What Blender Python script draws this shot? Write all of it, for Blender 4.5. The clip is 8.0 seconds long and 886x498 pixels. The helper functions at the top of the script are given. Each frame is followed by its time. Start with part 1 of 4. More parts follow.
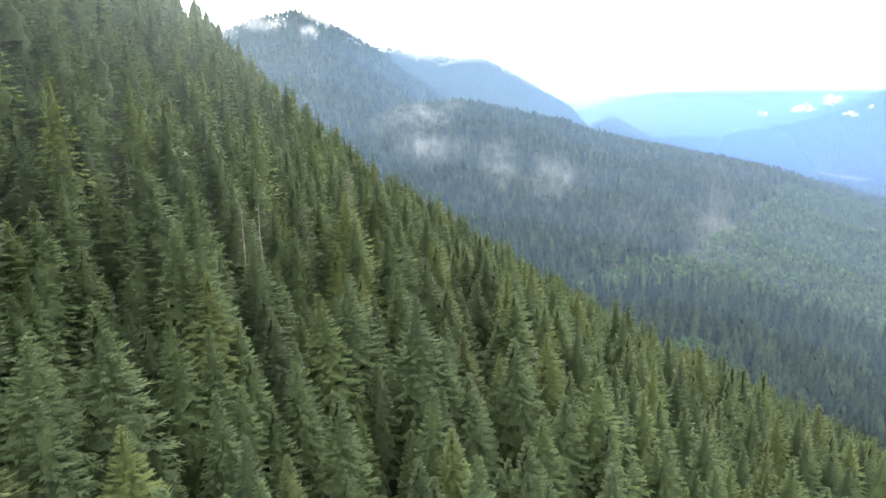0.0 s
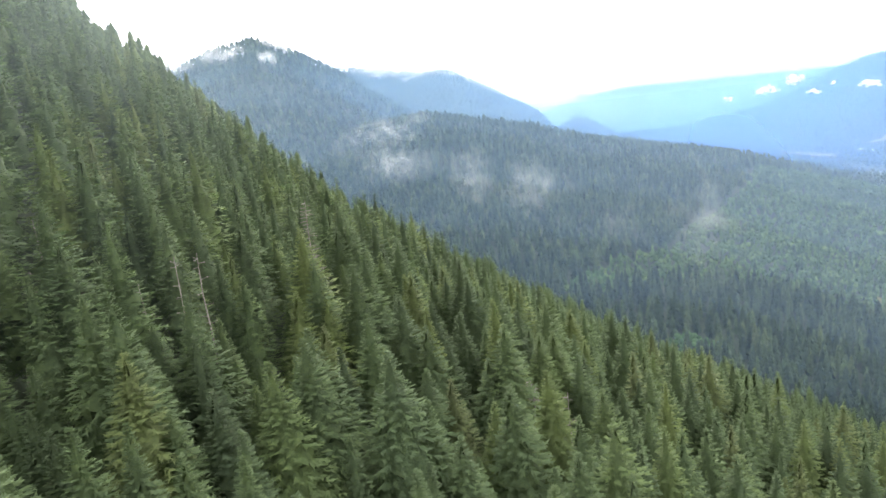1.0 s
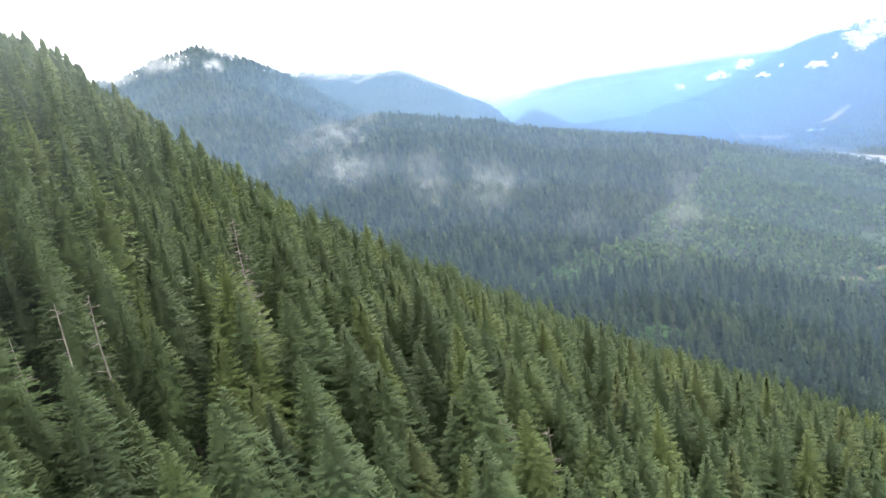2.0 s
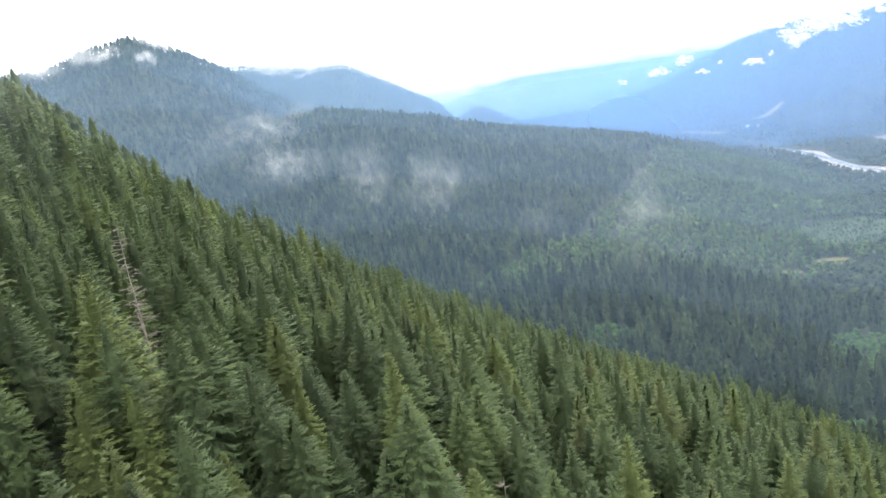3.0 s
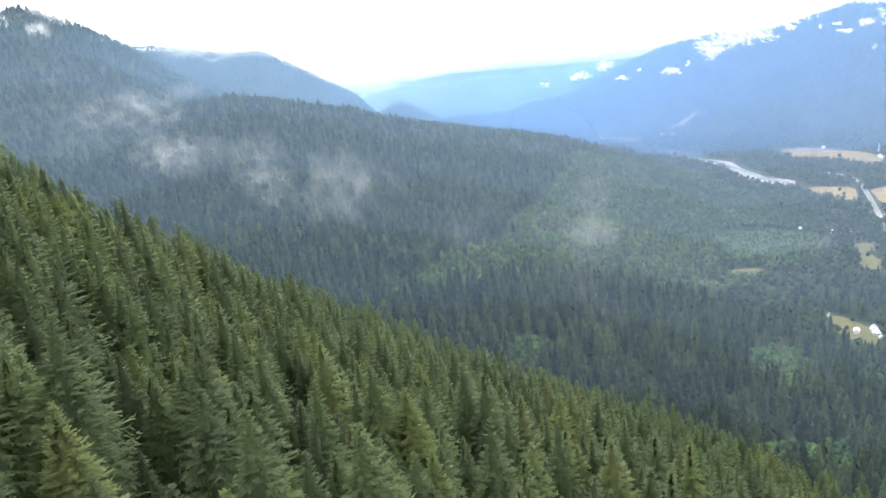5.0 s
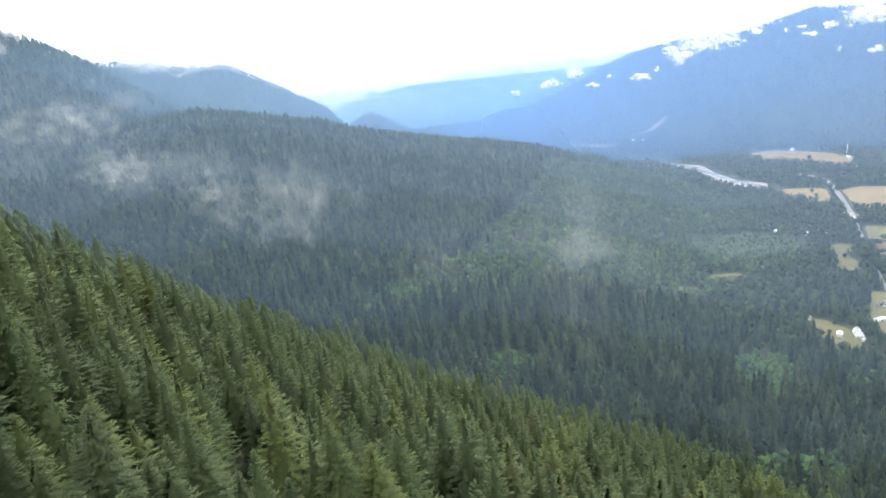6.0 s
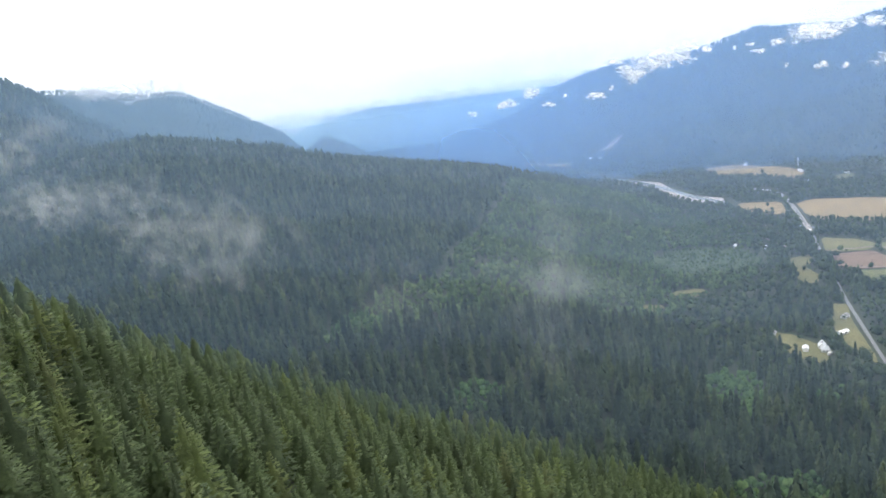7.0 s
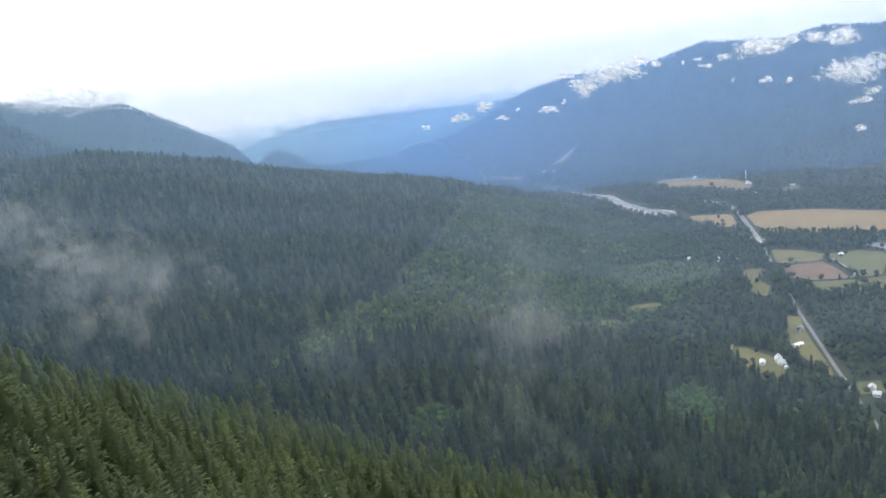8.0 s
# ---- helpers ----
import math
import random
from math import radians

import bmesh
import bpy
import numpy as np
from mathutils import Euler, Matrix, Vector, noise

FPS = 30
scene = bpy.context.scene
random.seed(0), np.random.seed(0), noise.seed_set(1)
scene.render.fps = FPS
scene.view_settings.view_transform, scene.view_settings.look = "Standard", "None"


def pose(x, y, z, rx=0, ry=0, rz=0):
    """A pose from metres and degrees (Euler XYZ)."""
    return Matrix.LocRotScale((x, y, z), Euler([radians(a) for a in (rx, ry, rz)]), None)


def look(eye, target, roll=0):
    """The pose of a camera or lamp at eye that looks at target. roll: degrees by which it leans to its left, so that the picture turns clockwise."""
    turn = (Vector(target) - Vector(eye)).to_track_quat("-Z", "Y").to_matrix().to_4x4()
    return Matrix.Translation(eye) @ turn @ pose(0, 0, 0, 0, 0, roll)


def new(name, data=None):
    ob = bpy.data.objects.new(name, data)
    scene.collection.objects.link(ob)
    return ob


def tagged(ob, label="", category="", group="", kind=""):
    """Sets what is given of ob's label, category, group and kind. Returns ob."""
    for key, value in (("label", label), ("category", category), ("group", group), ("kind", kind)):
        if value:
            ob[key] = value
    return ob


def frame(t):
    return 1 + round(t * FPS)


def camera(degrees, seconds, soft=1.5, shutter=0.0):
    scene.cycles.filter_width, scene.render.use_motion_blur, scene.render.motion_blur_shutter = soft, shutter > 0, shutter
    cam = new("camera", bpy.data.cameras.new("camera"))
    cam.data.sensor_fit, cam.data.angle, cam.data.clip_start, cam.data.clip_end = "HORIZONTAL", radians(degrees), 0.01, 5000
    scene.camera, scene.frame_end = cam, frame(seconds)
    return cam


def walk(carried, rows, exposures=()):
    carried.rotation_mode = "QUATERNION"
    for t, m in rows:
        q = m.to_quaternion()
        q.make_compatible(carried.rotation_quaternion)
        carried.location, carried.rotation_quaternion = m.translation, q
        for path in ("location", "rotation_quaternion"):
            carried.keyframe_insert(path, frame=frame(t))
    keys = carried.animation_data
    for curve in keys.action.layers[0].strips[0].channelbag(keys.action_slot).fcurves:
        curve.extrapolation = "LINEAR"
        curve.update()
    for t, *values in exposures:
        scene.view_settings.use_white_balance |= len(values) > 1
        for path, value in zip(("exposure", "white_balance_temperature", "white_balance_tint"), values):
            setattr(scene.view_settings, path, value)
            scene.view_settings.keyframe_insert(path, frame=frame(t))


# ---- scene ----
# the camera and its flight
cam = camera(64.51, 8.0, soft=1.5)
PATH = [
    (0.0, (0.00, -0.00, 243.26), (-0.00, 194.36, 196.12), -2.01),
    (0.5, (0.61, 8.57, 242.96), (1.81, 203.32, 197.43), -4.18),
    (1.0, (1.49, 17.05, 242.43), (7.40, 212.03, 198.29), -7.13),
    (1.5, (2.68, 25.45, 241.96), (13.26, 220.19, 197.63), -9.12),
    (3.0, (8.32, 53.53, 237.94), (39.04, 244.97, 188.87), -9.39),
    (3.5, (10.25, 61.69, 237.10), (47.98, 251.49, 186.57), -9.73),
    (4.0, (12.39, 69.83, 236.58), (55.88, 257.92, 184.33), -8.93),
    (4.5, (14.39, 77.59, 235.73), (63.34, 263.97, 182.19), -6.92),
    (6.0, (22.96, 103.28, 231.48), (83.35, 286.96, 180.36), -7.09),
    (6.5, (26.02, 110.75, 230.58), (92.22, 293.06, 181.80), -7.77),
    (7.0, (29.24, 118.08, 229.96), (100.92, 298.88, 183.36), -7.96),
    (7.5, (32.79, 125.50, 229.57), (110.64, 304.12, 184.50), -7.89),
    (8.0, (36.49, 132.99, 229.39), (120.47, 308.90, 184.63), -7.72),
]
walk(cam, [(t, look(eye, target, roll)) for t, eye, target, roll in PATH],
     [(0.0, 1.35), (1.5, 1.3), (3.5, 1.15), (4.5, 1.1), (6.5, 0.8), (7.0, 0.6), (8.0, 0.31)])

# ---- world and light ----
scene.cycles.transparent_max_bounces = 48
SUN_AZ, SUN_EL = 14.0, 38.0
world = bpy.data.worlds.new("sky")
scene.world = world
world.use_nodes = True
wn, wl = world.node_tree.nodes, world.node_tree.links
sky = wn.new("ShaderNodeTexSky")
sky.sky_type, sky.sun_disc = "NISHITA", False
sky.sun_elevation, sky.sun_rotation = radians(SUN_EL), radians(SUN_AZ)
coord = wn.new("ShaderNodeTexCoord")
cover = wn.new("ShaderNodeTexNoise")
cover.inputs["Scale"].default_value, cover.inputs["Detail"].default_value = 2.2, 5.0
wl.new(coord.outputs["Generated"], cover.inputs["Vector"])
dim = wn.new("ShaderNodeVectorMath")
dim.operation = "SCALE"
dim.inputs["Scale"].default_value = 0.10
wl.new(sky.outputs["Color"], dim.inputs[0])
mixer = wn.new("ShaderNodeMix")
mixer.data_type = "RGBA"
ramp = wn.new("ShaderNodeMapRange")
ramp.inputs["From Min"].default_value, ramp.inputs["From Max"].default_value = 0.2, 0.5
ramp.inputs["To Min"].default_value, ramp.inputs["To Max"].default_value = 0.86, 1.0
wl.new(cover.outputs["Fac"], ramp.inputs["Value"])
wl.new(ramp.outputs["Result"], mixer.inputs["Factor"])
wl.new(dim.outputs[0], mixer.inputs["A"])
mixer.inputs["B"].default_value = (1.6, 1.6, 1.6, 1)      # white cloud cover
wl.new(mixer.outputs["Result"], wn["Background"].inputs["Color"])
wn["Background"].inputs["Strength"].default_value = 1.0

sun_data = bpy.data.lights.new("sun", "SUN")
sun_data.energy, sun_data.angle, sun_data.color = 1.4, radians(14), (1.0, 0.95, 0.86)
sun = new("sun", sun_data)
sa, se = radians(SUN_AZ), radians(SUN_EL)
sun_way = Vector((math.sin(sa) * math.cos(se), math.cos(sa) * math.cos(se), math.sin(se)))
sun.matrix_world = look(sun_way * 900, (0, 0, 0))

# ---- helpers of the scene ----
rng = np.random.default_rng(11)


def part(name, verts, faces, material, parent=None, label=""):
    """One mesh object of loose numbers, under a thing or at top level."""
    me = bpy.data.meshes.new(name)
    me.from_pydata(np.asarray(verts, float).tolist(), [], [list(map(int, f)) for f in faces])
    me.materials.append(material)
    ob = new(name, me)
    ob.parent = parent
    return tagged(ob, label)


def mass(name, verts, tris, material, tint=None, slots=None, soft_normals=None):
    """One large mesh of triangles, quickly; tint is a random hue for each point, slots say which material a triangle has,
    soft_normals turn the shading of sprays towards the outside of their crown."""
    verts, tris = np.asarray(verts, np.float32), np.asarray(tris, np.int32)
    me = bpy.data.meshes.new(name)
    me.vertices.add(len(verts))
    me.vertices.foreach_set("co", verts.ravel())
    me.loops.add(tris.size)
    me.loops.foreach_set("vertex_index", tris.ravel())
    me.polygons.add(len(tris))
    me.polygons.foreach_set("loop_start", np.arange(0, tris.size, 3, dtype=np.int32))
    me.polygons.foreach_set("loop_total", np.full(len(tris), 3, np.int32))
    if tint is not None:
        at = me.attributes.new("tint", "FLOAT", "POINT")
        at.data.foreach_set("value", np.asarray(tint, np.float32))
    for m in material if isinstance(material, tuple) else (material,):
        me.materials.append(m)
    if isinstance(material, tuple):
        me.polygons.foreach_set("material_index", np.asarray(slots, np.int32))
        me.polygons.foreach_set("use_smooth", np.ones(len(tris), bool))
    me.update(calc_edges=True)
    if soft_normals is not None:
        me.polygons.foreach_set("use_smooth", np.ones(len(tris), bool))
        me.normals_split_custom_set_from_vertices(np.asarray(soft_normals, np.float32))
    return new(name, me)


def soft(v, w):
    """A rounded max(v, 0)."""
    return w * np.logaddexp(0, v / w)


def step(v, a, b):
    s = np.clip((v - a) / (b - a), 0, 1)
    return s * s * (3 - 2 * s)


def wave(x, y, scale, seed, octaves=4):
    """Smooth unevenness between about -1 and 1."""
    g = np.random.default_rng(seed)
    out = np.zeros_like(x, dtype=float)
    amp, tot = 1.0, 0.0
    for o in range(octaves):
        for k in range(3):
            a, ph = g.uniform(0, 2 * math.pi, 2)
            f = 2 * math.pi / scale * g.uniform(0.7, 1.3)
            out += amp * np.sin(f * (x * math.cos(a) + y * math.sin(a)) + ph + 1.3 * np.sin(0.6 * f * (x * math.sin(a) - y * math.cos(a)) + 2 * ph)) / 2.2
        tot += amp
        amp *= 0.5
        scale *= 0.47
    return out / tot


# ---- the shape of the land ----
FRONT_RIDGE = [(-60, 6.0), (-30, 3.7), (-16.3, 3.9), (-13.8, 4.8), (-10.6, 5.4), (-7.5, 4.1), (-5, 2.6), (-2, 0.3), (1, -1.6), (4, -2.6), (8, -5), (12, -9)]
BACK_RIDGE = [(-30, -2), (-12, 1.9), (-7.5, 3.0), (-3.2, 2.6), (1.2, 1.7), (3.9, 1.6), (7.4, -0.4), (10.5, -2.3), (12.1, -4.2), (13.5, -5.3), (20, -6.0)]
RIGHT_RIDGE = [(14, -4.6), (18, -4.3), (21, -4.0), (24, -3.4), (27, -2.7), (31, -1.6), (33.7, -0.7), (36.9, -0.2), (41.2, -0.2), (45.3, 0.9), (50.4, 0.4), (52.9, 0.9), (56.4, 0.5), (58.6, -0.1), (75, 0.5), (100, -1)]
RIGHT_BASE = [(16, 2600), (24, 2170), (34, 1790), (40, 1690), (50, 1530), (60, 1380), (75, 1300), (100, 1300)]
FAR_RIDGE = [(-20, -3.5), (10, -3.2), (12.2, -2.6), (14.4, -2.0), (17.4, -1.65), (23.2, -1.8), (31, -1.9), (45, -2.0), (70, -2.4)]
HILL_TOP = [(-60, 60), (-25, 80), (-12, 116), (-6, 156), (-1, 174), (2, 177), (12, 126), (16, 118), (20, 108), (24, 90), (28, 58), (36, 0), (180, 0)]
EYE0 = 243.3


def table(rows, v):
    return np.interp(v, [r[0] for r in rows], [r[1] for r in rows])


def spur(x, y):
    """The near slope alone: steep across the view, falling away beyond its brow and towards the start."""
    near = 189.5 - 0.565 * x - 0.096 * y + 0.41 * soft(-30 - x, 14) - 0.28 * soft(115 - y + soft(-x - 8, 8), 12)
    brow = 292 - 0.25 * soft(x - 80, 15) + 8 * np.sin(x / 23.0)
    near = near - 0.17 * soft(y - brow, 16) - 0.3 * soft(y - brow - 170, 25)
    near = near + 2.5 * wave(x, y, 90, 3, 3)
    near = 430 - soft(430 - near, 50)
    return near - 0.2 * soft(-y - 150, 60)


def land(x, y):
    """Height of the ground."""
    x, y = np.asarray(x, float), np.asarray(y, float)
    r = np.hypot(x, y) + 1e-6
    az = np.degrees(np.arctan2(x, y))
    near = spur(x, y)
    # the wooded hill behind it
    top = table(HILL_TOP, az)
    hill = top * np.clip((r - 330) / 820, 0, 1) - 0.10 * soft(r - 1160, 40)
    hill = hill + np.clip(top / 120, 0, 1) * step(r, 400, 700) * 9 * wave(x, y, 260, 5)
    fan = 26 * (1 - step(x, 170, 430)) * step(y, -200, 200)
    floor_ = 0.5 * wave(x, y, 120, 9, 2)
    z = np.logaddexp(np.logaddexp(near / 9, (hill + fan) / 9), 0) * 9
    z = np.where(z < 8, z - 6.2 * np.exp(-z / 9), z) + floor_
    # mountains
    ridge = EYE0 - 4 + 1700 * np.tan(np.radians(table(FRONT_RIDGE, az)))
    up = np.clip((r - 560) / 1140, 0, 1)
    m0 = ridge * up ** 1.1 - 0.3 * soft(r - 1720, 25)
    m0 = m0 + np.clip(ridge / 200, 0, 1) * up * (1 - up) * (90 * wave(x, y, 380, 27) + 70 * np.abs(wave(x, y, 210, 28, 3)))
    m0 = np.where(az > 10, -50, m0)
    ridge = EYE0 - 8 + 2600 * np.tan(np.radians(table(BACK_RIDGE, az)))
    up = np.clip((r - 1750) / 850, 0, 1)
    m1 = ridge * up - 0.35 * soft(r - 2620, 30)
    m1 = m1 + np.clip(ridge / 200, 0, 1) * up * (1 - up) * 60 * wave(x, y, 420, 21)
    m1 = np.where((az > 14) | (az < -30), -50, m1)
    b = table(RIGHT_BASE, az)
    ridge = EYE0 - 26 + (b + 950) * np.tan(np.radians(table(RIGHT_RIDGE, az)))
    up = np.clip((r - b) / 950, 0, 1)
    m2 = ridge * up ** 0.9 - 0.3 * soft(r - b - 970, 30) + np.clip(ridge / 200, 0, 1) * up * (1 - up) * 90 * wave(x, y, 520, 33)
    m2 = np.where((az < 14) | (az > 110), -50, m2)
    m3 = (EYE0 + 4400 * np.tan(np.radians(table(FAR_RIDGE, az)))) * np.clip((r - 3300) / 1100, 0, 1)
    cone = 96 - np.hypot(x - 2620 * math.sin(radians(13.6)), y - 2620 * math.cos(radians(13.6))) * 0.62
    for m in (m0, m1, m2, m3, cone):
        z = np.maximum(z, m)
    return z


def polar_grid():
    az = np.concatenate([np.arange(-180, -50, 5.0), np.arange(-50, 80, 0.4), np.arange(80, 180, 5.0)])
    r = 8.0 * 1.036 ** np.arange(0, 232)
    r = r[r < 4760]
    A, Rr = np.meshgrid(np.radians(az), r)
    x, y = (Rr * np.sin(A)).ravel(), (Rr * np.cos(A)).ravel()
    x, y = np.append(x, 0.0), np.append(y, 0.0)
    n, m = len(az), len(r)
    i, j = np.meshgrid(np.arange(m - 1), np.arange(n), indexing="ij")
    a, b = (i * n + j).ravel(), (i * n + (j + 1) % n).ravel()
    c, d = a + n, b + n
    tris = np.concatenate([np.c_[a, c, b], np.c_[b, c, d], np.c_[np.full(n, m * n), np.arange(n), (np.arange(n) + 1) % n]])
    # normals up
    return np.c_[x, y, land(x, y)], tris[:, ::-1]

# ---- materials ----
def material(name, build):
    m = bpy.data.materials.new(name)
    m.use_nodes = True
    t = m.node_tree
    t.nodes.clear()
    out = t.nodes.new("ShaderNodeOutputMaterial")
    build(t, out)
    return m


def node(t, kind, **values):
    n = t.nodes.new(kind)
    for k, v in values.items():
        n.inputs[k.replace("_", " ")].default_value = v
    return n


def noise_at(t, scale, detail=4.0, rough=0.55, vec=None):
    n = node(t, "ShaderNodeTexNoise", Scale=scale, Detail=detail, Roughness=rough)
    if vec is None:
        vec = t.nodes.new("ShaderNodeNewGeometry").outputs["Position"]
    t.links.new(vec, n.inputs["Vector"])
    return n.outputs["Fac"]


def ramp_of(t, fac, stops):
    n = t.nodes.new("ShaderNodeValToRGB")
    e = n.color_ramp.elements
    while len(e) < len(stops):
        e.new(0.5)
    for el, (p, c) in zip(e, stops):
        el.position, el.color = p, (*c, 1)
    t.links.new(fac, n.inputs["Fac"])
    return n.outputs["Color"]


def mixed(t, fac, a, b, mode="MIX"):
    n = t.nodes.new("ShaderNodeMix")
    n.data_type, n.blend_type = "RGBA", mode
    for slot, v in (("Factor", fac), ("A", a), ("B", b)):
        if isinstance(v, (int, float)):
            n.inputs[slot].default_value = v
        elif isinstance(v, tuple):
            n.inputs[slot].default_value = (*v, 1)
        else:
            t.links.new(v, n.inputs[slot])
    return n.outputs["Result"]


def math_of(t, op, a, b=0.0):
    n = t.nodes.new("ShaderNodeMath")
    n.operation = op
    for k, v in enumerate((a, b)):
        if isinstance(v, (int, float)):
            n.inputs[k].default_value = v
        else:
            t.links.new(v, n.inputs[k])
    return n.outputs[0]


def foliage(name, stops, source, through_=0.25, grain=1.6, rough=0.0, gain=1.0):
    """Needles or leaves: a hue for each tree, paler and darker sprays, some light let through."""
    def build(t, out):
        if source == "object":
            hue = t.nodes.new("ShaderNodeObjectInfo").outputs["Random"]
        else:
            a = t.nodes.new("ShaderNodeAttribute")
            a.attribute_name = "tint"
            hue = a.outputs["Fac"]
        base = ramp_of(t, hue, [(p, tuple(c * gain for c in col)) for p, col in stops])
        spray = t.nodes.new("ShaderNodeNewGeometry").outputs["Random Per Island"]
        v = math_of(t, "ADD", math_of(t, "ADD", math_of(t, "MULTIPLY", spray, 0.16), 0.2), math_of(t, "ADD", math_of(t, "MULTIPLY", noise_at(t, grain), 0.45), math_of(t, "MULTIPLY", noise_at(t, grain * 0.12, 2.0), 0.45)))
        col = mixed(t, 1.0, base, ramp_of(t, v, [(0.15, (0.72, 0.72, 0.72)), (0.7, (1.0, 1.0, 1.0)), (0.95, (1.5, 1.45, 1.2))]), "MULTIPLY")
        p = node(t, "ShaderNodeBsdfPrincipled", Roughness=0.65)
        p.inputs["Specular IOR Level"].default_value = 0.07
        t.links.new(col, p.inputs["Base Color"])
        if rough:
            bn = node(t, "ShaderNodeBump", Strength=rough, Distance=0.3)
            t.links.new(noise_at(t, 3.2, 5.0, 0.75), bn.inputs["Height"])
            t.links.new(bn.outputs[0], p.inputs["Normal"])
        tr = t.nodes.new("ShaderNodeBsdfTranslucent")
        t.links.new(mixed(t, 1.0, col, (1.1, 1.25, 0.7), "MULTIPLY"), tr.inputs["Color"])
        mx = node(t, "ShaderNodeMixShader", Fac=through_)
        t.links.new(p.outputs[0], mx.inputs[1])
        t.links.new(tr.outputs[0], mx.inputs[2])
        t.links.new(mx.outputs[0], out.inputs["Surface"])
    return material(name, build)


FIR = [(0.0, (0.045, 0.063, 0.036)), (0.25, (0.054, 0.076, 0.040)), (0.5, (0.060, 0.085, 0.042)), (0.7, (0.052, 0.074, 0.041)), (0.85, (0.068, 0.093, 0.042)), (0.95, (0.080, 0.102, 0.041)), (1.0, (0.073, 0.089, 0.044))]
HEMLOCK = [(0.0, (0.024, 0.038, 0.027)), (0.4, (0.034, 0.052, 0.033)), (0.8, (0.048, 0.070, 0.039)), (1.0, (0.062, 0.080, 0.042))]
LEAF = [(0.0, (0.042, 0.071, 0.035)), (0.45, (0.057, 0.091, 0.042)), (0.8, (0.072, 0.110, 0.048)), (1.0, (0.092, 0.130, 0.054))]
needles = foliage("needles", FIR, "object", 0.36, 2.6, 0.5, 1.24)
needle_tips = foliage("needle_tips", FIR, "object", 0.36, 1.6, 0.0, 1.42)
needles_far = foliage("needles_far", FIR, "tint", 0.36, 2.6, 0.5, 1.24)
needle_tips_far = foliage("needle_tips_far", FIR, "tint", 0.36, 1.6, 0.0, 1.42)
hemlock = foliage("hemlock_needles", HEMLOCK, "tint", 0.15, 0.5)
scrub_leaves = foliage("scrub_leaves", [(0.0, (0.026, 0.050, 0.018)), (0.6, (0.036, 0.066, 0.023)), (1.0, (0.056, 0.082, 0.030))], "tint", 0.2, 0.6)
brush_leaves = foliage("brush_leaves", [(0.0, (0.044, 0.082, 0.036)), (0.6, (0.060, 0.108, 0.043)), (1.0, (0.082, 0.132, 0.052))], "tint", 0.22, 0.6)
dark_leaves = foliage("dark_leaves", [(0.0, (0.025, 0.040, 0.025)), (0.5, (0.034, 0.053, 0.029)), (1.0, (0.052, 0.074, 0.035))], "tint", 0.2, 0.6)
leaves = foliage("leaves", LEAF, "tint", 0.25, 0.6)


def plain(name, stops, scale, rough=0.85, bump=0.0, scale2=None):
    def build(t, out):
        f = noise_at(t, scale, 6.0, 0.6)
        if scale2:
            f = math_of(t, "ADD", math_of(t, "MULTIPLY", f, 0.6), math_of(t, "MULTIPLY", noise_at(t, scale2, 4.0), 0.4))
        p = node(t, "ShaderNodeBsdfPrincipled", Roughness=rough)
        t.links.new(ramp_of(t, f, stops), p.inputs["Base Color"])
        if bump:
            bn = node(t, "ShaderNodeBump", Strength=bump, Distance=0.5)
            t.links.new(noise_at(t, scale * 3), bn.inputs["Height"])
            t.links.new(bn.outputs[0], p.inputs["Normal"])
        t.links.new(p.outputs[0], out.inputs["Surface"])
    return material(name, build)


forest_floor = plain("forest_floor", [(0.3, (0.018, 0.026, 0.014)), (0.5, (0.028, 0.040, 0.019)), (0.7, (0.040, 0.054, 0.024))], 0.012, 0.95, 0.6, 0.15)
bark = plain("bark", [(0.3, (0.10, 0.08, 0.065)), (0.7, (0.19, 0.165, 0.14))], 1.2, 0.95, 0.5)
dead_wood = plain("dead_wood", [(0.3, (0.10, 0.085, 0.07)), (0.7, (0.24, 0.215, 0.19))], 1.0, 0.9, 0.4)
hay = plain("hay", [(0.3, (0.18, 0.13, 0.06)), (0.7, (0.26, 0.19, 0.085))], 0.02, 0.95, 0.2, 0.2)
meadow_grass = plain("meadow_grass", [(0.3, (0.082, 0.088, 0.034)), (0.7, (0.150, 0.134, 0.052))], 0.03, 0.95, 0.2, 0.3)
pasture = plain("pasture", [(0.3, (0.066, 0.084, 0.034)), (0.7, (0.125, 0.125, 0.048))], 0.03, 0.95, 0.2, 0.3)
scrub_ground = plain("scrub_ground", [(0.3, (0.026, 0.050, 0.017)), (0.7, (0.046, 0.072, 0.024))], 0.05, 0.95, 0.3, 0.3)
tilled = plain("tilled", [(0.3, (0.125, 0.08, 0.052)), (0.7, (0.18, 0.118, 0.076))], 0.04, 0.95, 0.2, 0.5)
asphalt = plain("asphalt", [(0.3, (0.13, 0.13, 0.13)), (0.7, (0.19, 0.19, 0.185))], 0.3, 0.8, 0.1)
gravel = plain("gravel", [(0.3, (0.24, 0.215, 0.20)), (0.7, (0.38, 0.345, 0.32))], 0.08, 0.95, 0.2, 0.5)
white_paint = plain("white_paint", [(0.3, (0.72, 0.72, 0.71)), (0.7, (0.82, 0.82, 0.81))], 0.5, 0.6)
metal_roof = plain("metal_roof", [(0.3, (0.55, 0.57, 0.60)), (0.7, (0.68, 0.70, 0.72))], 0.5, 0.45)
shingle = plain("shingle", [(0.3, (0.20, 0.19, 0.185)), (0.7, (0.30, 0.29, 0.28))], 0.8, 0.9)
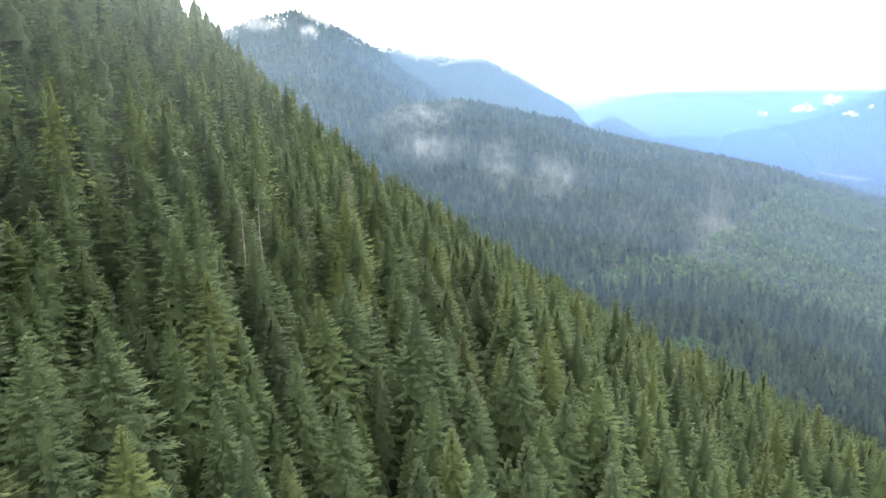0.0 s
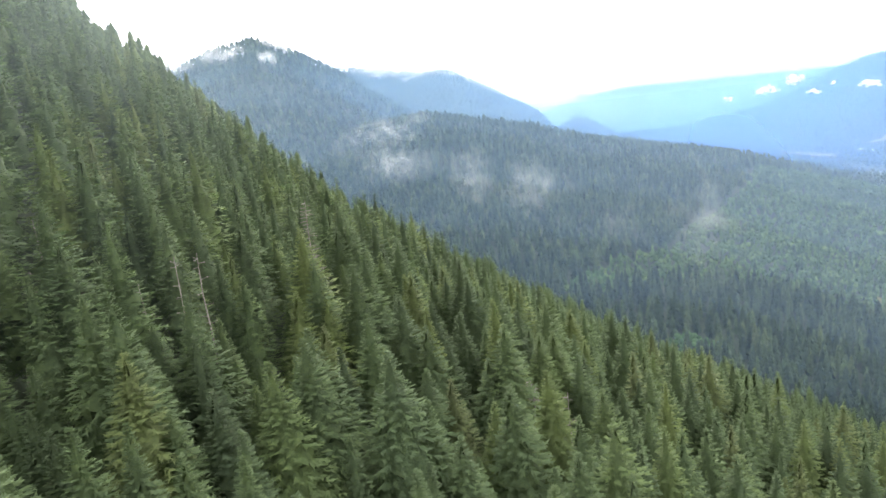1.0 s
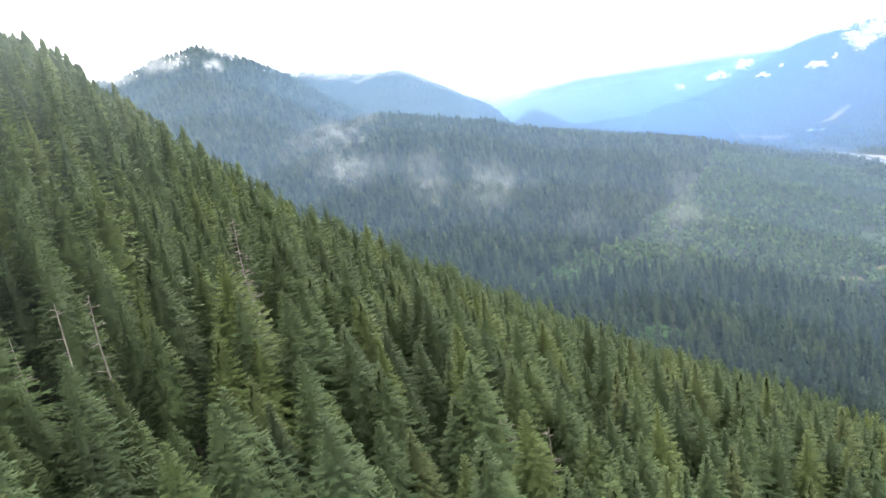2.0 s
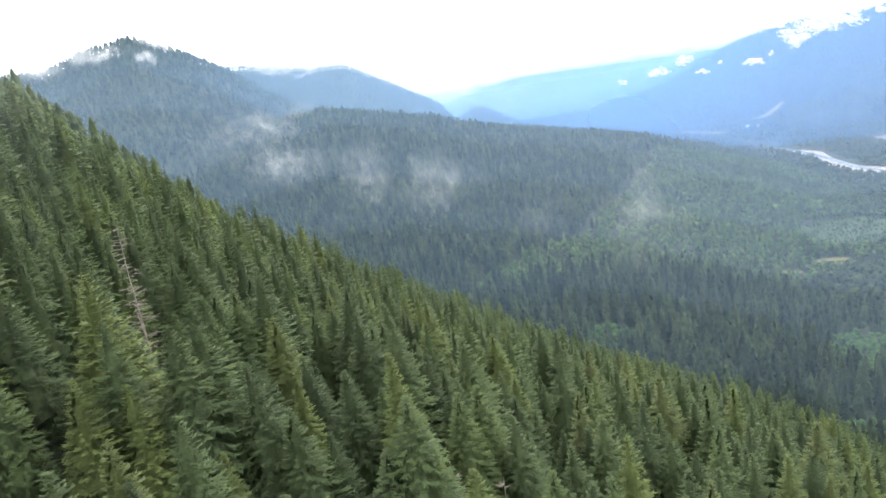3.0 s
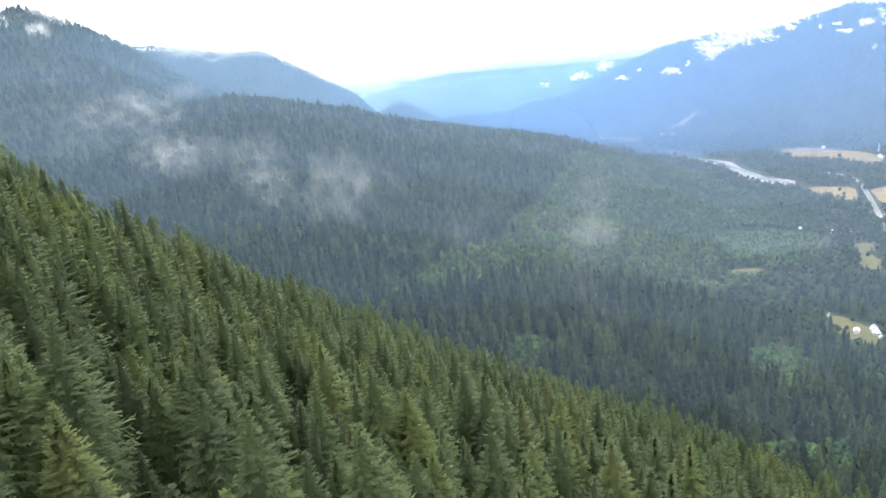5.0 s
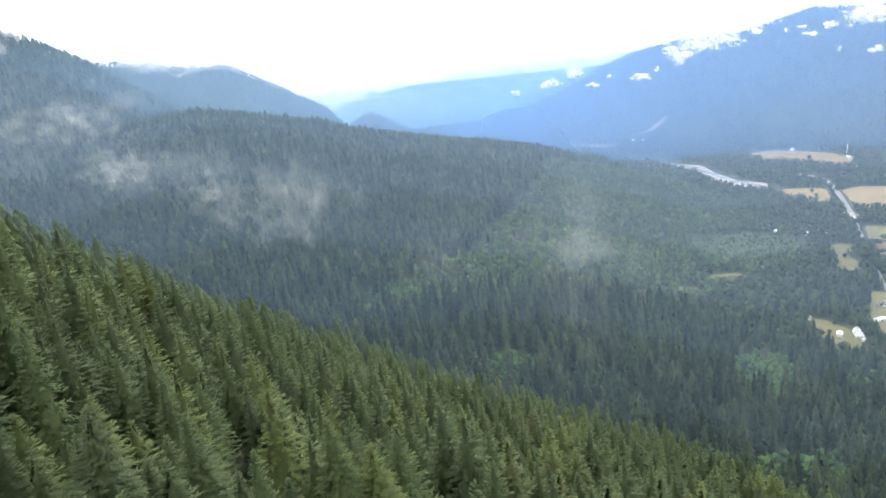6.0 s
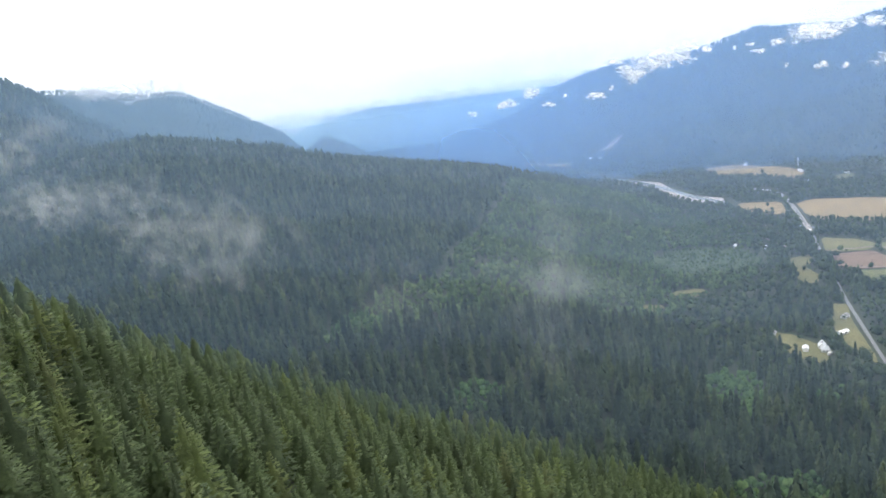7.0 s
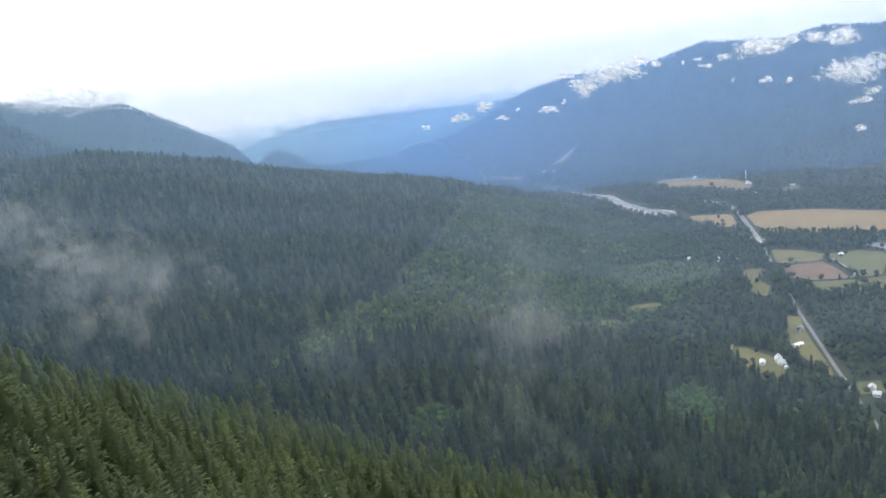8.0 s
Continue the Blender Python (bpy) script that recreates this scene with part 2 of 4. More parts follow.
barn_wall = plain("barn_wall", [(0.3, (0.09, 0.075, 0.065)), (0.7, (0.14, 0.12, 0.10))], 0.8, 0.8)
dark_glass = plain("dark_glass", [(0.3, (0.03, 0.035, 0.04)), (0.7, (0.05, 0.055, 0.06))], 0.8, 0.15)
scar_earth = plain("scar_earth", [(0.3, (0.17, 0.135, 0.11)), (0.7, (0.26, 0.21, 0.17))], 0.03, 0.95, 0.2, 0.2)


def water_build(t, out):
    p = node(t, "ShaderNodeBsdfPrincipled", Roughness=0.12)
    p.inputs["Base Color"].default_value = (0.22, 0.25, 0.27, 1)
    bn = node(t, "ShaderNodeBump", Strength=0.12, Distance=0.3)
    t.links.new(noise_at(t, 0.4), bn.inputs["Height"])
    t.links.new(bn.outputs[0], p.inputs["Normal"])
    t.links.new(p.outputs[0], out.inputs["Surface"])


river_water = material("river_water", water_build)


def mist_material(name, colour, density, scale, thin, other):
    """Cloud droplets and painted haze: mostly clear, lit from both sides; denser where the cloud is."""
    def build(t, out):
        uv = t.nodes.new("ShaderNodeUVMap").outputs["UV"]
        sep = t.nodes.new("ShaderNodeSeparateXYZ")
        t.links.new(uv, sep.inputs[0])
        hue = mixed(t, sep.outputs[1], tuple(colour), tuple(other))
        d = t.nodes.new("ShaderNodeBsdfDiffuse")
        t.links.new(hue, d.inputs["Color"])
        tr = t.nodes.new("ShaderNodeBsdfTranslucent")
        t.links.new(hue, tr.inputs["Color"])
        lit = node(t, "ShaderNodeMixShader", Fac=0.5)
        t.links.new(d.outputs[0], lit.inputs[1])
        t.links.new(tr.outputs[0], lit.inputs[2])
        if scale:
            pos = t.nodes.new("ShaderNodeNewGeometry").outputs["Position"]
            f = noise_at(t, scale, 6.0, 0.62, pos)
            torn = math_of(t, "ADD", f, math_of(t, "MULTIPLY", sep.outputs[0], 0.18))
            m = t.nodes.new("ShaderNodeMapRange")
            m.interpolation_type = "SMOOTHSTEP"
            m.inputs["From Min"].default_value, m.inputs["From Max"].default_value = thin, thin + 0.26
            t.links.new(torn, m.inputs["Value"])
            edge = math_of(t, "MINIMUM", math_of(t, "MULTIPLY", sep.outputs[0], 4.0), 1.0)
            fac = math_of(t, "MULTIPLY", math_of(t, "MULTIPLY", m.outputs["Result"], edge), density)
        else:
            fac = math_of(t, "MULTIPLY", sep.outputs[0], density)
        clear = t.nodes.new("ShaderNodeBsdfTransparent")
        mx = t.nodes.new("ShaderNodeMixShader")
        t.links.new(fac, mx.inputs[0])
        t.links.new(clear.outputs[0], mx.inputs[1])
        t.links.new(lit.outputs[0], mx.inputs[2])
        t.links.new(mx.outputs[0], out.inputs["Surface"])
    return material(name, build)


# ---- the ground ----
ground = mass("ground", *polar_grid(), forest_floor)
ground.data.polygons.foreach_set("use_smooth", np.ones(len(ground.data.polygons), bool))
tagged(ground, "dark green forest floor rising from flat valley to mountains", "ground", kind="structure")

# ---- plan of the valley floor ----
FAR_FIELDS = [
    ("hay_field", hay, [(985, 1150), (1035, 1130), (1050, 1020), (1030, 960), (970, 920), (970, 1010), (945, 1065)]),
    ("hay_field", hay, [(760, 860), (795, 870), (825, 830), (760, 760), (755, 795)]),
    ("hay_field", hay, [(820, 800), (852, 812), (900, 760), (925, 660), (885, 565), (806, 600), (797, 653), (760, 724), (790, 765)]),
]
ROAD_FIELDS = [
    ("hay_field", meadow_grass, [(694, 663), (712, 635), (707, 604), (686, 595), (650, 618)]),
    ("ploughed_field", tilled, [(647, 611), (684, 592), (674, 570), (651, 539), (620, 565), (622, 583)]),
    ("pasture", pasture, [(617, 561), (648, 535), (646, 521), (640, 519), (593, 538), (602, 553)]),
    ("hay_field", meadow_grass, [(591, 533), (637, 515), (629, 494), (615, 485), (599, 512), (582, 520)]),
    ("pasture", pasture, [(714, 605), (740, 589), (745, 563), (676, 523), (660, 533), (678, 562), (692, 588)]),
    ("hay_field", meadow_grass, [(657, 530), (673, 519), (660, 500), (638, 499), (647, 516)]),
    ("pasture", pasture, [(1011, 898), (1041, 883), (1014, 860), (987, 852), (994, 877)]),
    ("hay_field", meadow_grass, [(610, 630), (638, 627), (624, 611), (598, 599), (585, 572), (564, 558), (557, 572), (585, 602)]),
]
MEADOWS = [
    ("meadow", meadow_grass, [(462, 635), (488, 622), (482, 604), (448, 614)]),
    ("meadow", meadow_grass, [(402, 606), (427, 602), (412, 584), (394, 590)]),
    ("yard", meadow_grass, [(448, 506), (456, 491), (454, 472), (450, 451), (428, 441), (425, 450), (424, 464), (434, 482)]),
    ("meadow", meadow_grass, [(531, 517), (538, 508), (512, 485), (467, 433), (452, 419), (468, 456), (478, 471), (493, 486)]),
    ("yard", pasture, [(455, 408), (475, 395), (455, 385), (440, 395)]),
]
CLEARINGS = [
    ("clearing", scrub_ground, [(553, 748), (585, 735), (614, 690), (598, 650), (566, 627), (541, 638), (512, 640), (489, 655), (501, 693), (520, 735)]),
    ("clearing", scrub_ground, [(663, 876), (696, 869), (680, 823), (640, 759), (612, 754), (606, 788), (640, 820)]),
    ("gravel_bar", gravel, [(845, 1180), (857, 1118), (822, 1047), (803, 984), (802, 950), (812, 921), (782, 888), (766, 900), (768, 950), (779, 1001), (798, 1044), (826, 1098), (824, 1145)]),
    ("hay_field", hay, [(880, 1665), (925, 1505), (890, 1455), (860, 1575)]),
]
FIELDS = FAR_FIELDS + ROAD_FIELDS + MEADOWS + CLEARINGS
CLEARING = [(553, 748), (585, 735), (614, 690), (598, 650), (566, 627), (541, 638), (512, 640), (489, 655), (501, 693), (520, 735)]
REGROWTH = [(676, 889), (720, 862), (739, 845), (691, 774), (654, 708), (625, 690), (600, 740), (605, 829), (570, 915), (600, 990), (650, 1006)]
LEAFY = [(113, 574), (147, 621), (192, 642), (249, 669), (288, 745), (318, 769), (425, 909), (494, 1021), (600, 1110), (749, 1118), (722, 960), (694, 887), (662, 752), (616, 684), (543, 607), (471, 600), (381, 566), (309, 579), (229, 566), (204, 570), (150, 566)]
BRUSH = [
    [(345, 464), (370, 450), (352, 424), (322, 404), (306, 424)], [(155, 470), (182, 478), (192, 462), (176, 448), (160, 455)], [(126, 592), (140, 612), (166, 606), (176, 594), (150, 584)],
    [(252, 351), (292, 340), (280, 318), (236, 328)], [(158, 350), (186, 348), (180, 332), (156, 336)], [(376, 412), (398, 408), (394, 398), (374, 402)],
]
RIVER = [(852, 1330), (846, 1250), (842, 1165), (820, 1060), (795, 970), (785, 900), (768, 868), (742, 800), (722, 705), (742, 658), (767, 628), (769, 579), (735, 520), (710, 440), (700, 300)]
RIVER_W = [5, 6, 10, 10, 12, 16, 12, 3, 4, 9, 16, 16, 14, 14, 14]
ROAD = [(260, 190), (370, 317), (457, 417), (544, 514), (718, 695), (800, 786), (868, 866), (885, 905), (880, 950)]


def inside(poly, x, y, grow=0.0):
    px, py = np.array(poly, float).T
    cx, cy = px.mean(), py.mean()
    k = 1 + grow / np.hypot(px - cx, py - cy)
    px, py = cx + (px - cx) * k, cy + (py - cy) * k
    hit = np.zeros(np.shape(x), bool)
    for i in range(len(px)):
        x0, y0, x1, y1 = px[i - 1], py[i - 1], px[i], py[i]
        if y0 == y1:
            continue
        hit ^= ((y0 > y) != (y1 > y)) & (x < (x1 - x0) * (y - y0) / (y1 - y0) + x0)
    return hit


def off_line(line, x, y):
    """Distance from a line of points."""
    best = np.full(np.shape(x), 1e9)
    for (x0, y0), (x1, y1) in zip(line, line[1:]):
        dx, dy = x1 - x0, y1 - y0
        s = np.clip(((x - x0) * dx + (y - y0) * dy) / (dx * dx + dy * dy), 0, 1)
        best = np.minimum(best, np.hypot(x - x0 - s * dx, y - y0 - s * dy))
    return best


def rounded(poly, n=3):
    """The outline with its corners cut, as real plots have them."""
    p = np.array(poly, float)
    for _ in range(n):
        q = np.roll(p, -1, 0)
        p = np.stack([0.88 * p + 0.12 * q, 0.12 * p + 0.88 * q], 1).reshape(-1, 2)
    return p


LABELS = {"hay_field": "dry golden hay field on the valley floor", "ploughed_field": "brown ploughed field beside the road", "pasture": "pale green pasture on the valley floor", "meadow": "small dry grass meadow among the trees", "yard": "mown green yard beside the road", "gravel_bar": "pale lilac grey gravel bar beside the river", "clearing": "green clearing with low regrowth among the woods"}
for kind, mat, poly in FIELDS:
    p = rounded(poly, 2 if kind in ("clearing", "gravel_bar") else 1)
    c = p.mean(0)
    p = c + (p - c) * (1 + (0.13 if kind == "clearing" else 0.05) * wave(p[:, 0], p[:, 1], 26, 17, 3))[:, None]
    rings = [np.c_[c + (p - c) * k, np.zeros(len(p))] for k in (1.0, 0.985, 0.5, 0.02)]
    v = np.concatenate(rings)
    v[:, 2] = land(v[:, 0], v[:, 1]) + 0.35
    v[: len(p), 2] -= 1.2
    n = len(p)
    f = [(a * n + i, a * n + (i + 1) % n, (a + 1) * n + (i + 1) % n, (a + 1) * n + i) for a in range(3) for i in range(n)] + [tuple(range(3 * n, 4 * n))]
    tagged(part(kind, v, f, mat), LABELS[kind], "field", kind="structure")


def ribbon(name, line, widths, mat, lift, sink=1.0):
    """A strip that follows the ground, with edges that go into it."""
    p = np.array(line, float)
    s = np.concatenate([[0], np.cumsum(np.hypot(*np.diff(p, axis=0).T))])
    k = np.arange(0, s[-1], 9.0)
    x, y, w = np.interp(k, s, p[:, 0]), np.interp(k, s, p[:, 1]), np.interp(k, s, widths)
    for _ in range(4):
        x[1:-1], y[1:-1] = (x[:-2] + 2 * x[1:-1] + x[2:]) / 4, (y[:-2] + 2 * y[1:-1] + y[2:]) / 4
    t = np.c_[np.gradient(x), np.gradient(y)]
    t /= np.linalg.norm(t, axis=1)[:, None]
    rows = []
    for side, drop in ((-1.06, sink), (-1, 0), (0, -0.05), (1, 0), (1.06, sink)):
        px, py = x - t[:, 1] * side * w / 2, y + t[:, 0] * side * w / 2
        rows.append(np.c_[px, py, land(px, py) + lift - drop])
    m, v = len(k), np.concatenate(rows)
    f = [(a * m + i, a * m + i + 1, (a + 1) * m + i + 1, (a + 1) * m + i) for a in range(4) for i in range(m - 1)]
    f = [q[::-1] for q in f]
    return part(name, v, f, mat)


tagged(ribbon("road", ROAD, [2.4, 2.4, 2.5, 2.7, 3.2, 3.4, 3.4, 3.0, 3.0], asphalt, 0.5), "straight grey paved country road with verges", "road", kind="structure")
tagged(ribbon("verge", ROAD[4:], [5.4] * 5, gravel, 0.42), "pale gravel verge along the country road", "verge", kind="structure")
tagged(ribbon("water", RIVER, RIVER_W, river_water, 0.55), "pale grey river winding across the valley", "river", kind="structure")

# ---- kinds of tree, as bare points and triangles ----
def crown_normals(v, f, g, rise, rough, middle=None):
    """Shading directions out from a crown's stem (or its middle), a little uneven; triangles are wound to agree."""
    if middle is None:
        out = np.c_[v[:, :2], np.zeros(len(v))]
    else:
        out = v - np.array([0, 0, middle])
    out /= np.linalg.norm(out, axis=1)[:, None] + 0.3
    per = g.normal(0, rough, (len(f), 3))
    jit = np.zeros((len(v), 3))
    for k in range(3):
        jit[f[:, k]] = per
    out = out + jit + [0, 0, rise]
    out /= np.linalg.norm(out, axis=1)[:, None]
    flat = np.cross(v[f[:, 1]] - v[f[:, 0]], v[f[:, 2]] - v[f[:, 0]])
    wrong = (flat * out[f].mean(1)).sum(1) < 0
    return out, np.where(wrong[:, None], f[:, ::-1], f)


def fir(seed, tiers, boughs, pairs, height=30.0, radius=1.0, bare=0.16, slim=0.34, down=0.12, coarse=1.0):
    """Crown of a fir: whorls of spreading boughs with upturned ends, a little fuller downhill,
    each bough a flat feather of needle sprays. Gives points, triangles, which of them are the
    paler young ends, and shading directions."""
    g = np.random.default_rng(seed)
    vs, fs, tip, n = [], [], [], 0
    lean = g.uniform(-0.4, 0.4, 2)
    lop, lop2 = g.uniform(0, 2 * math.pi, 2)

    def add(v, f, fresh):
        nonlocal n
        vs.append(v)
        fs.append(f + n)
        tip.append(np.broadcast_to(np.asarray(fresh), (len(f),)))
        n += len(v)

    def reach(z):
        """Length of the boughs at a height: nearly a straight cone."""
        d = height - z
        q = d / (height * (1 - bare))
        return radius * min(slim * d ** 0.9 + 0.1, 4.8) * (1 - 0.25 * max(0, q - 0.85) / 0.15)
    u = np.linspace(0, 1, tiers + 1)[:-1]
    levels = height * (bare + (1 - bare) * (1 - (1 - u) ** 1.25))
    for k, z0 in enumerate(levels):
        pitch = (levels[k + 1] if k + 1 < tiers else height) - z0
        q = (height - z0) / (height * (1 - bare))
        m = max(5, int(round(boughs * (0.36 + 0.74 * q ** 0.8))))
        i = np.arange(m)
        a = (i + g.uniform(-0.4, 0.4, m)) * 2 * math.pi / m + g.uniform(0, 6)
        rr = reach(z0) * (1 + down * np.cos(a) + 0.06 * np.cos(a - lop) + 0.05 * np.cos(2 * a - lop2)) * g.uniform(0.86, 1.07, m)
        d, t = np.c_[np.cos(a), np.sin(a), np.zeros(m)], np.c_[-np.sin(a), np.cos(a), np.zeros(m)]
        cx, cy = lean * z0 / height
        c = np.c_[np.full(m, cx), np.full(m, cy), z0 + g.uniform(-0.5, 0.5, m) * pitch]
        rise = 0.16 - 0.46 * min(1, q * 1.5) + g.uniform(-0.12, 0.12, m)
        curl = 0.10 + 0.06 * q

        def at(f):
            return c + d * (rr * f)[:, None] + np.array([[0, 0, 1.0]]) * (rr * (rise * f + curl * f ** 3))[:, None]
        for e in range(2 * pairs + 1):
            last = e == 2 * pairs
            side = 0 if last else (1 if e % 2 else -1)
            f0 = np.full(m, 0.72) if last else np.clip(0.26 + 0.62 * (e // 2 + g.uniform(0.1, 0.9, m)) / pairs, 0, 0.93)
            L = np.clip(rr * (0.42 - 0.22 * f0), 0.3, 0.82) * g.uniform(0.75, 1.25, m) * (1 + 0.25 * (coarse - 1))
            if last:
                L = np.clip(rr * 0.32, 0.35, 0.9) * g.uniform(0.85, 1.2, m)
            turn = g.uniform(-0.12, 0.12, m) if last else side * g.uniform(0.55, 0.95, m)
            root = at(f0)
            out = d * np.cos(turn)[:, None] + t * np.sin(turn)[:, None]
            lift = rise + 3 * curl * f0 ** 2 + g.uniform(-0.3, 0.3, m) - (-0.1 if last else 0.12)
            end = root + (out + np.array([[0, 0, 1.0]]) * lift[:, None]) * L[:, None]
            across = np.c_[-out[:, 1], out[:, 0], g.uniform(-0.7, 0.7, m)]
            w = np.clip(L * g.uniform(0.17, 0.25, m), 0.07, 0.16) * coarse
            root = root - across * w[:, None] * 0.2
            add(np.concatenate([root + across * w[:, None], root - across * w[:, None], end]), np.c_[i, i + 2 * m, i + m],
                0 if e < pairs else 1)
    # the dense dark inside of the crown, an uneven cone
    sides, rings = (12, 15) if coarse < 1 else (9, 12) if coarse < 1.3 else (8, 9)
    core = []
    for k, z in enumerate(np.linspace(height * bare, height * 0.97, rings)):
        a = np.linspace(0, 2 * math.pi, sides, endpoint=False)
        rr = (0.5 if z < 0.72 * height else 0.38 if coarse < 1.3 else 0.3) * reach(z) * (0.05 if k == rings - 1 else 0.68 if k % 2 else 1.08) * g.uniform(0.6, 1.3, sides)
        core.append(np.c_[rr * np.cos(a) + lean[0] * z / height, rr * np.sin(a) + lean[1] * z / height, z + g.uniform(-0.45, 0.45, sides)])
    quads = [(k * sides + i, k * sides + (i + 1) % sides, (k + 1) * sides + (i + 1) % sides, (k + 1) * sides + i) for k in range(rings - 1) for i in range(sides)]
    add(np.concatenate(core), np.array([t for q4 in quads for t in ((q4[0], q4[1], q4[2]), (q4[0], q4[2], q4[3]))]), 0)
    h = height
    t = np.array([[0.09, 0, h * 0.96], [-0.07, 0.08, h * 0.96], [0, -0.09, h * 0.96], [*lean, h * 1.02]])
    add(t, np.array([(0, 1, 3), (1, 2, 3), (2, 0, 3)]), 1)
    v, f, tip = np.concatenate(vs), np.concatenate(fs), np.concatenate(tip)
    soft_n, f = crown_normals(v, f, g, 0.95, 0.11)
    return v, f, tip, soft_n


def tiered(seed, tiers, points, height=25.0, radius=3.7, even=False):
    """A fir seen from afar: ragged skirts one above another, shaded more or less evenly."""
    g = np.random.default_rng(seed)
    vs, fs, n = [], [], 0
    for k in range(tiers):
        q = 1 - k / tiers
        z0 = height * (0.12 + 0.88 * (1 - q))
        z1 = min(height, z0 + height * (1.25 / tiers) + 1.0)
        a = np.linspace(0, 2 * math.pi, points * 2, endpoint=False) + g.uniform(0, 3)
        rr = radius * 1.08 * q ** 0.6 * np.where(np.arange(points * 2) % 2, 0.55, 1.0) * g.uniform(0.75, 1.2, points * 2)
        zz = z0 + np.where(np.arange(points * 2) % 2, 0.7, 0.0) + g.uniform(-0.5, 0.5, points * 2)
        vs.append(np.r_[np.c_[rr * np.cos(a), rr * np.sin(a), zz], [[0, 0, z1]]])
        m = points * 2
        fs += [(n + i, n + (i + 1) % m, n + m) for i in range(m)]
        n += m + 1
    v, f = np.concatenate(vs), np.array(fs)
    soft_n, f = crown_normals(v, f, g, *((0.75, 0.2) if even else (0.5, 0.3)))
    return v, f, np.zeros(len(f), int), soft_n


def broadleaf(seed, tufts, height=13.0, radius=4.2):
    """A leafy crown: an uneven body of boughs with many small tufts of leaves standing off it."""
    g = np.random.default_rng(seed)
    bm = bmesh.new()
    bmesh.ops.create_icosphere(bm, subdivisions=1, radius=1.0)
    ico = np.array([v.co[:] for v in bm.verts])
    tri = np.array([[v.index for v in f.verts] for f in bm.faces])
    bm.free()
    vs, fs, n = [], [], 0
    for k in range(3 if tufts > 30 else 1):
        off = g.uniform(-0.32, 0.32, 3) * radius * (1 if tufts > 30 else 0)
        core = ico * g.uniform(0.6, 1.0, (len(ico), 1)) * radius * 0.72 * np.array([1, 1, 1.15]) + off + [0, 0, height * 0.6]
        vs.append(core)
        fs.append(tri + n)
        n += len(ico)
        d = g.normal(0, 1, (tufts // (3 if tufts > 30 else 1), 3))
        d[:, 2] = np.abs(d[:, 2]) - 0.35
        d /= np.linalg.norm(d, axis=1)[:, None]
        c = d * radius * 0.75 * g.uniform(0.75, 1.12, (len(d), 1)) * np.array([1, 1, 1.15]) + off + [0, 0, height * 0.6]
        s = radius * g.uniform(0.11, 0.22, (len(d), 1)) * (1.0 if tufts > 30 else 1.6)
        e1 = np.cross(d + g.normal(0, 0.35, d.shape), g.normal(0, 1, d.shape))
        e1 /= np.linalg.norm(e1, axis=1)[:, None]
        e2 = np.cross(d + g.normal(0, 0.35, d.shape), e1)
        m = len(d)
        vs.append(np.concatenate([c + e1 * s, c - 0.6 * e1 * s + e2 * s, c - 0.6 * e1 * s - e2 * s]))
        i = np.arange(m)
        fs.append(np.c_[i, i + m, i + 2 * m] + n)
        n += 3 * m
    v, f = np.concatenate(vs), np.concatenate(fs)
    soft_n, f = crown_normals(v, f, g, 0.35, 0.4, height * 0.45)
    return v, f, np.zeros(len(f), int), soft_n


def plant(name, kinds, x, y, scale, mat, label, category, sink=0.6, twist=math.pi, tall=1.0):
    """Many trees of a few kinds joined into one woodland."""
    z = land(x, y) - sink
    which = rng.integers(0, len(kinds), len(x))
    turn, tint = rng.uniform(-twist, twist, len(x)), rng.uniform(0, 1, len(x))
    vs, fs, ts, ms, ns, n = [], [], [], [], [], 0
    for k, (v, f, tip, soft_n) in enumerate(kinds):
        s = np.where(which == k)[0]
        if not len(s):
            continue
        c, sn = np.cos(turn[s])[:, None], np.sin(turn[s])[:, None]
        wide = (scale[s] * rng.uniform(0.85, 1.15, len(s)))[:, None]
        vx, vy, vz = v[:, 0][None], v[:, 1][None], v[:, 2][None]
        P = np.stack([(vx * c - vy * sn) * wide + x[s][:, None], (vx * sn + vy * c) * wide + y[s][:, None], vz * tall * scale[s][:, None] + z[s][:, None]], -1)
        vs.append(P.reshape(-1, 3))
        fs.append((f[None] + (np.arange(len(s)) * len(v))[:, None, None] + n).reshape(-1, 3))
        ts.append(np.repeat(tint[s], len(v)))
        ms.append(np.tile(tip, len(s)))
        if soft_n is None:
            soft_n = np.tile((0.0, 0.0, 0.0), (len(v), 1))
        nx, ny, nz = soft_n[:, 0][None], soft_n[:, 1][None], soft_n[:, 2][None]
        ns.append(np.stack([nx * c - ny * sn, nx * sn + ny * c, np.broadcast_to(nz, (len(s), len(v)))], -1).reshape(-1, 3))
        n += len(s) * len(v)
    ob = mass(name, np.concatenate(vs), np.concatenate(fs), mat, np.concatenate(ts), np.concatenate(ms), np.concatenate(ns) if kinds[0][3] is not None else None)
    return tagged(ob, label, category, kind="stuff")


def scatter(x0, x1, y0, y1, gap):
    """Uneven rows of places, about gap apart."""
    gx, gy = np.meshgrid(np.arange(x0, x1, gap), np.arange(y0, y1, gap * 0.9))
    gx = gx + (np.arange(gx.shape[0]) % 2)[:, None] * gap / 2
    x = gx.ravel() + rng.uniform(-0.38, 0.38, gx.size) * gap
    y = gy.ravel() + rng.uniform(-0.38, 0.38, gx.size) * gap
    return x, y


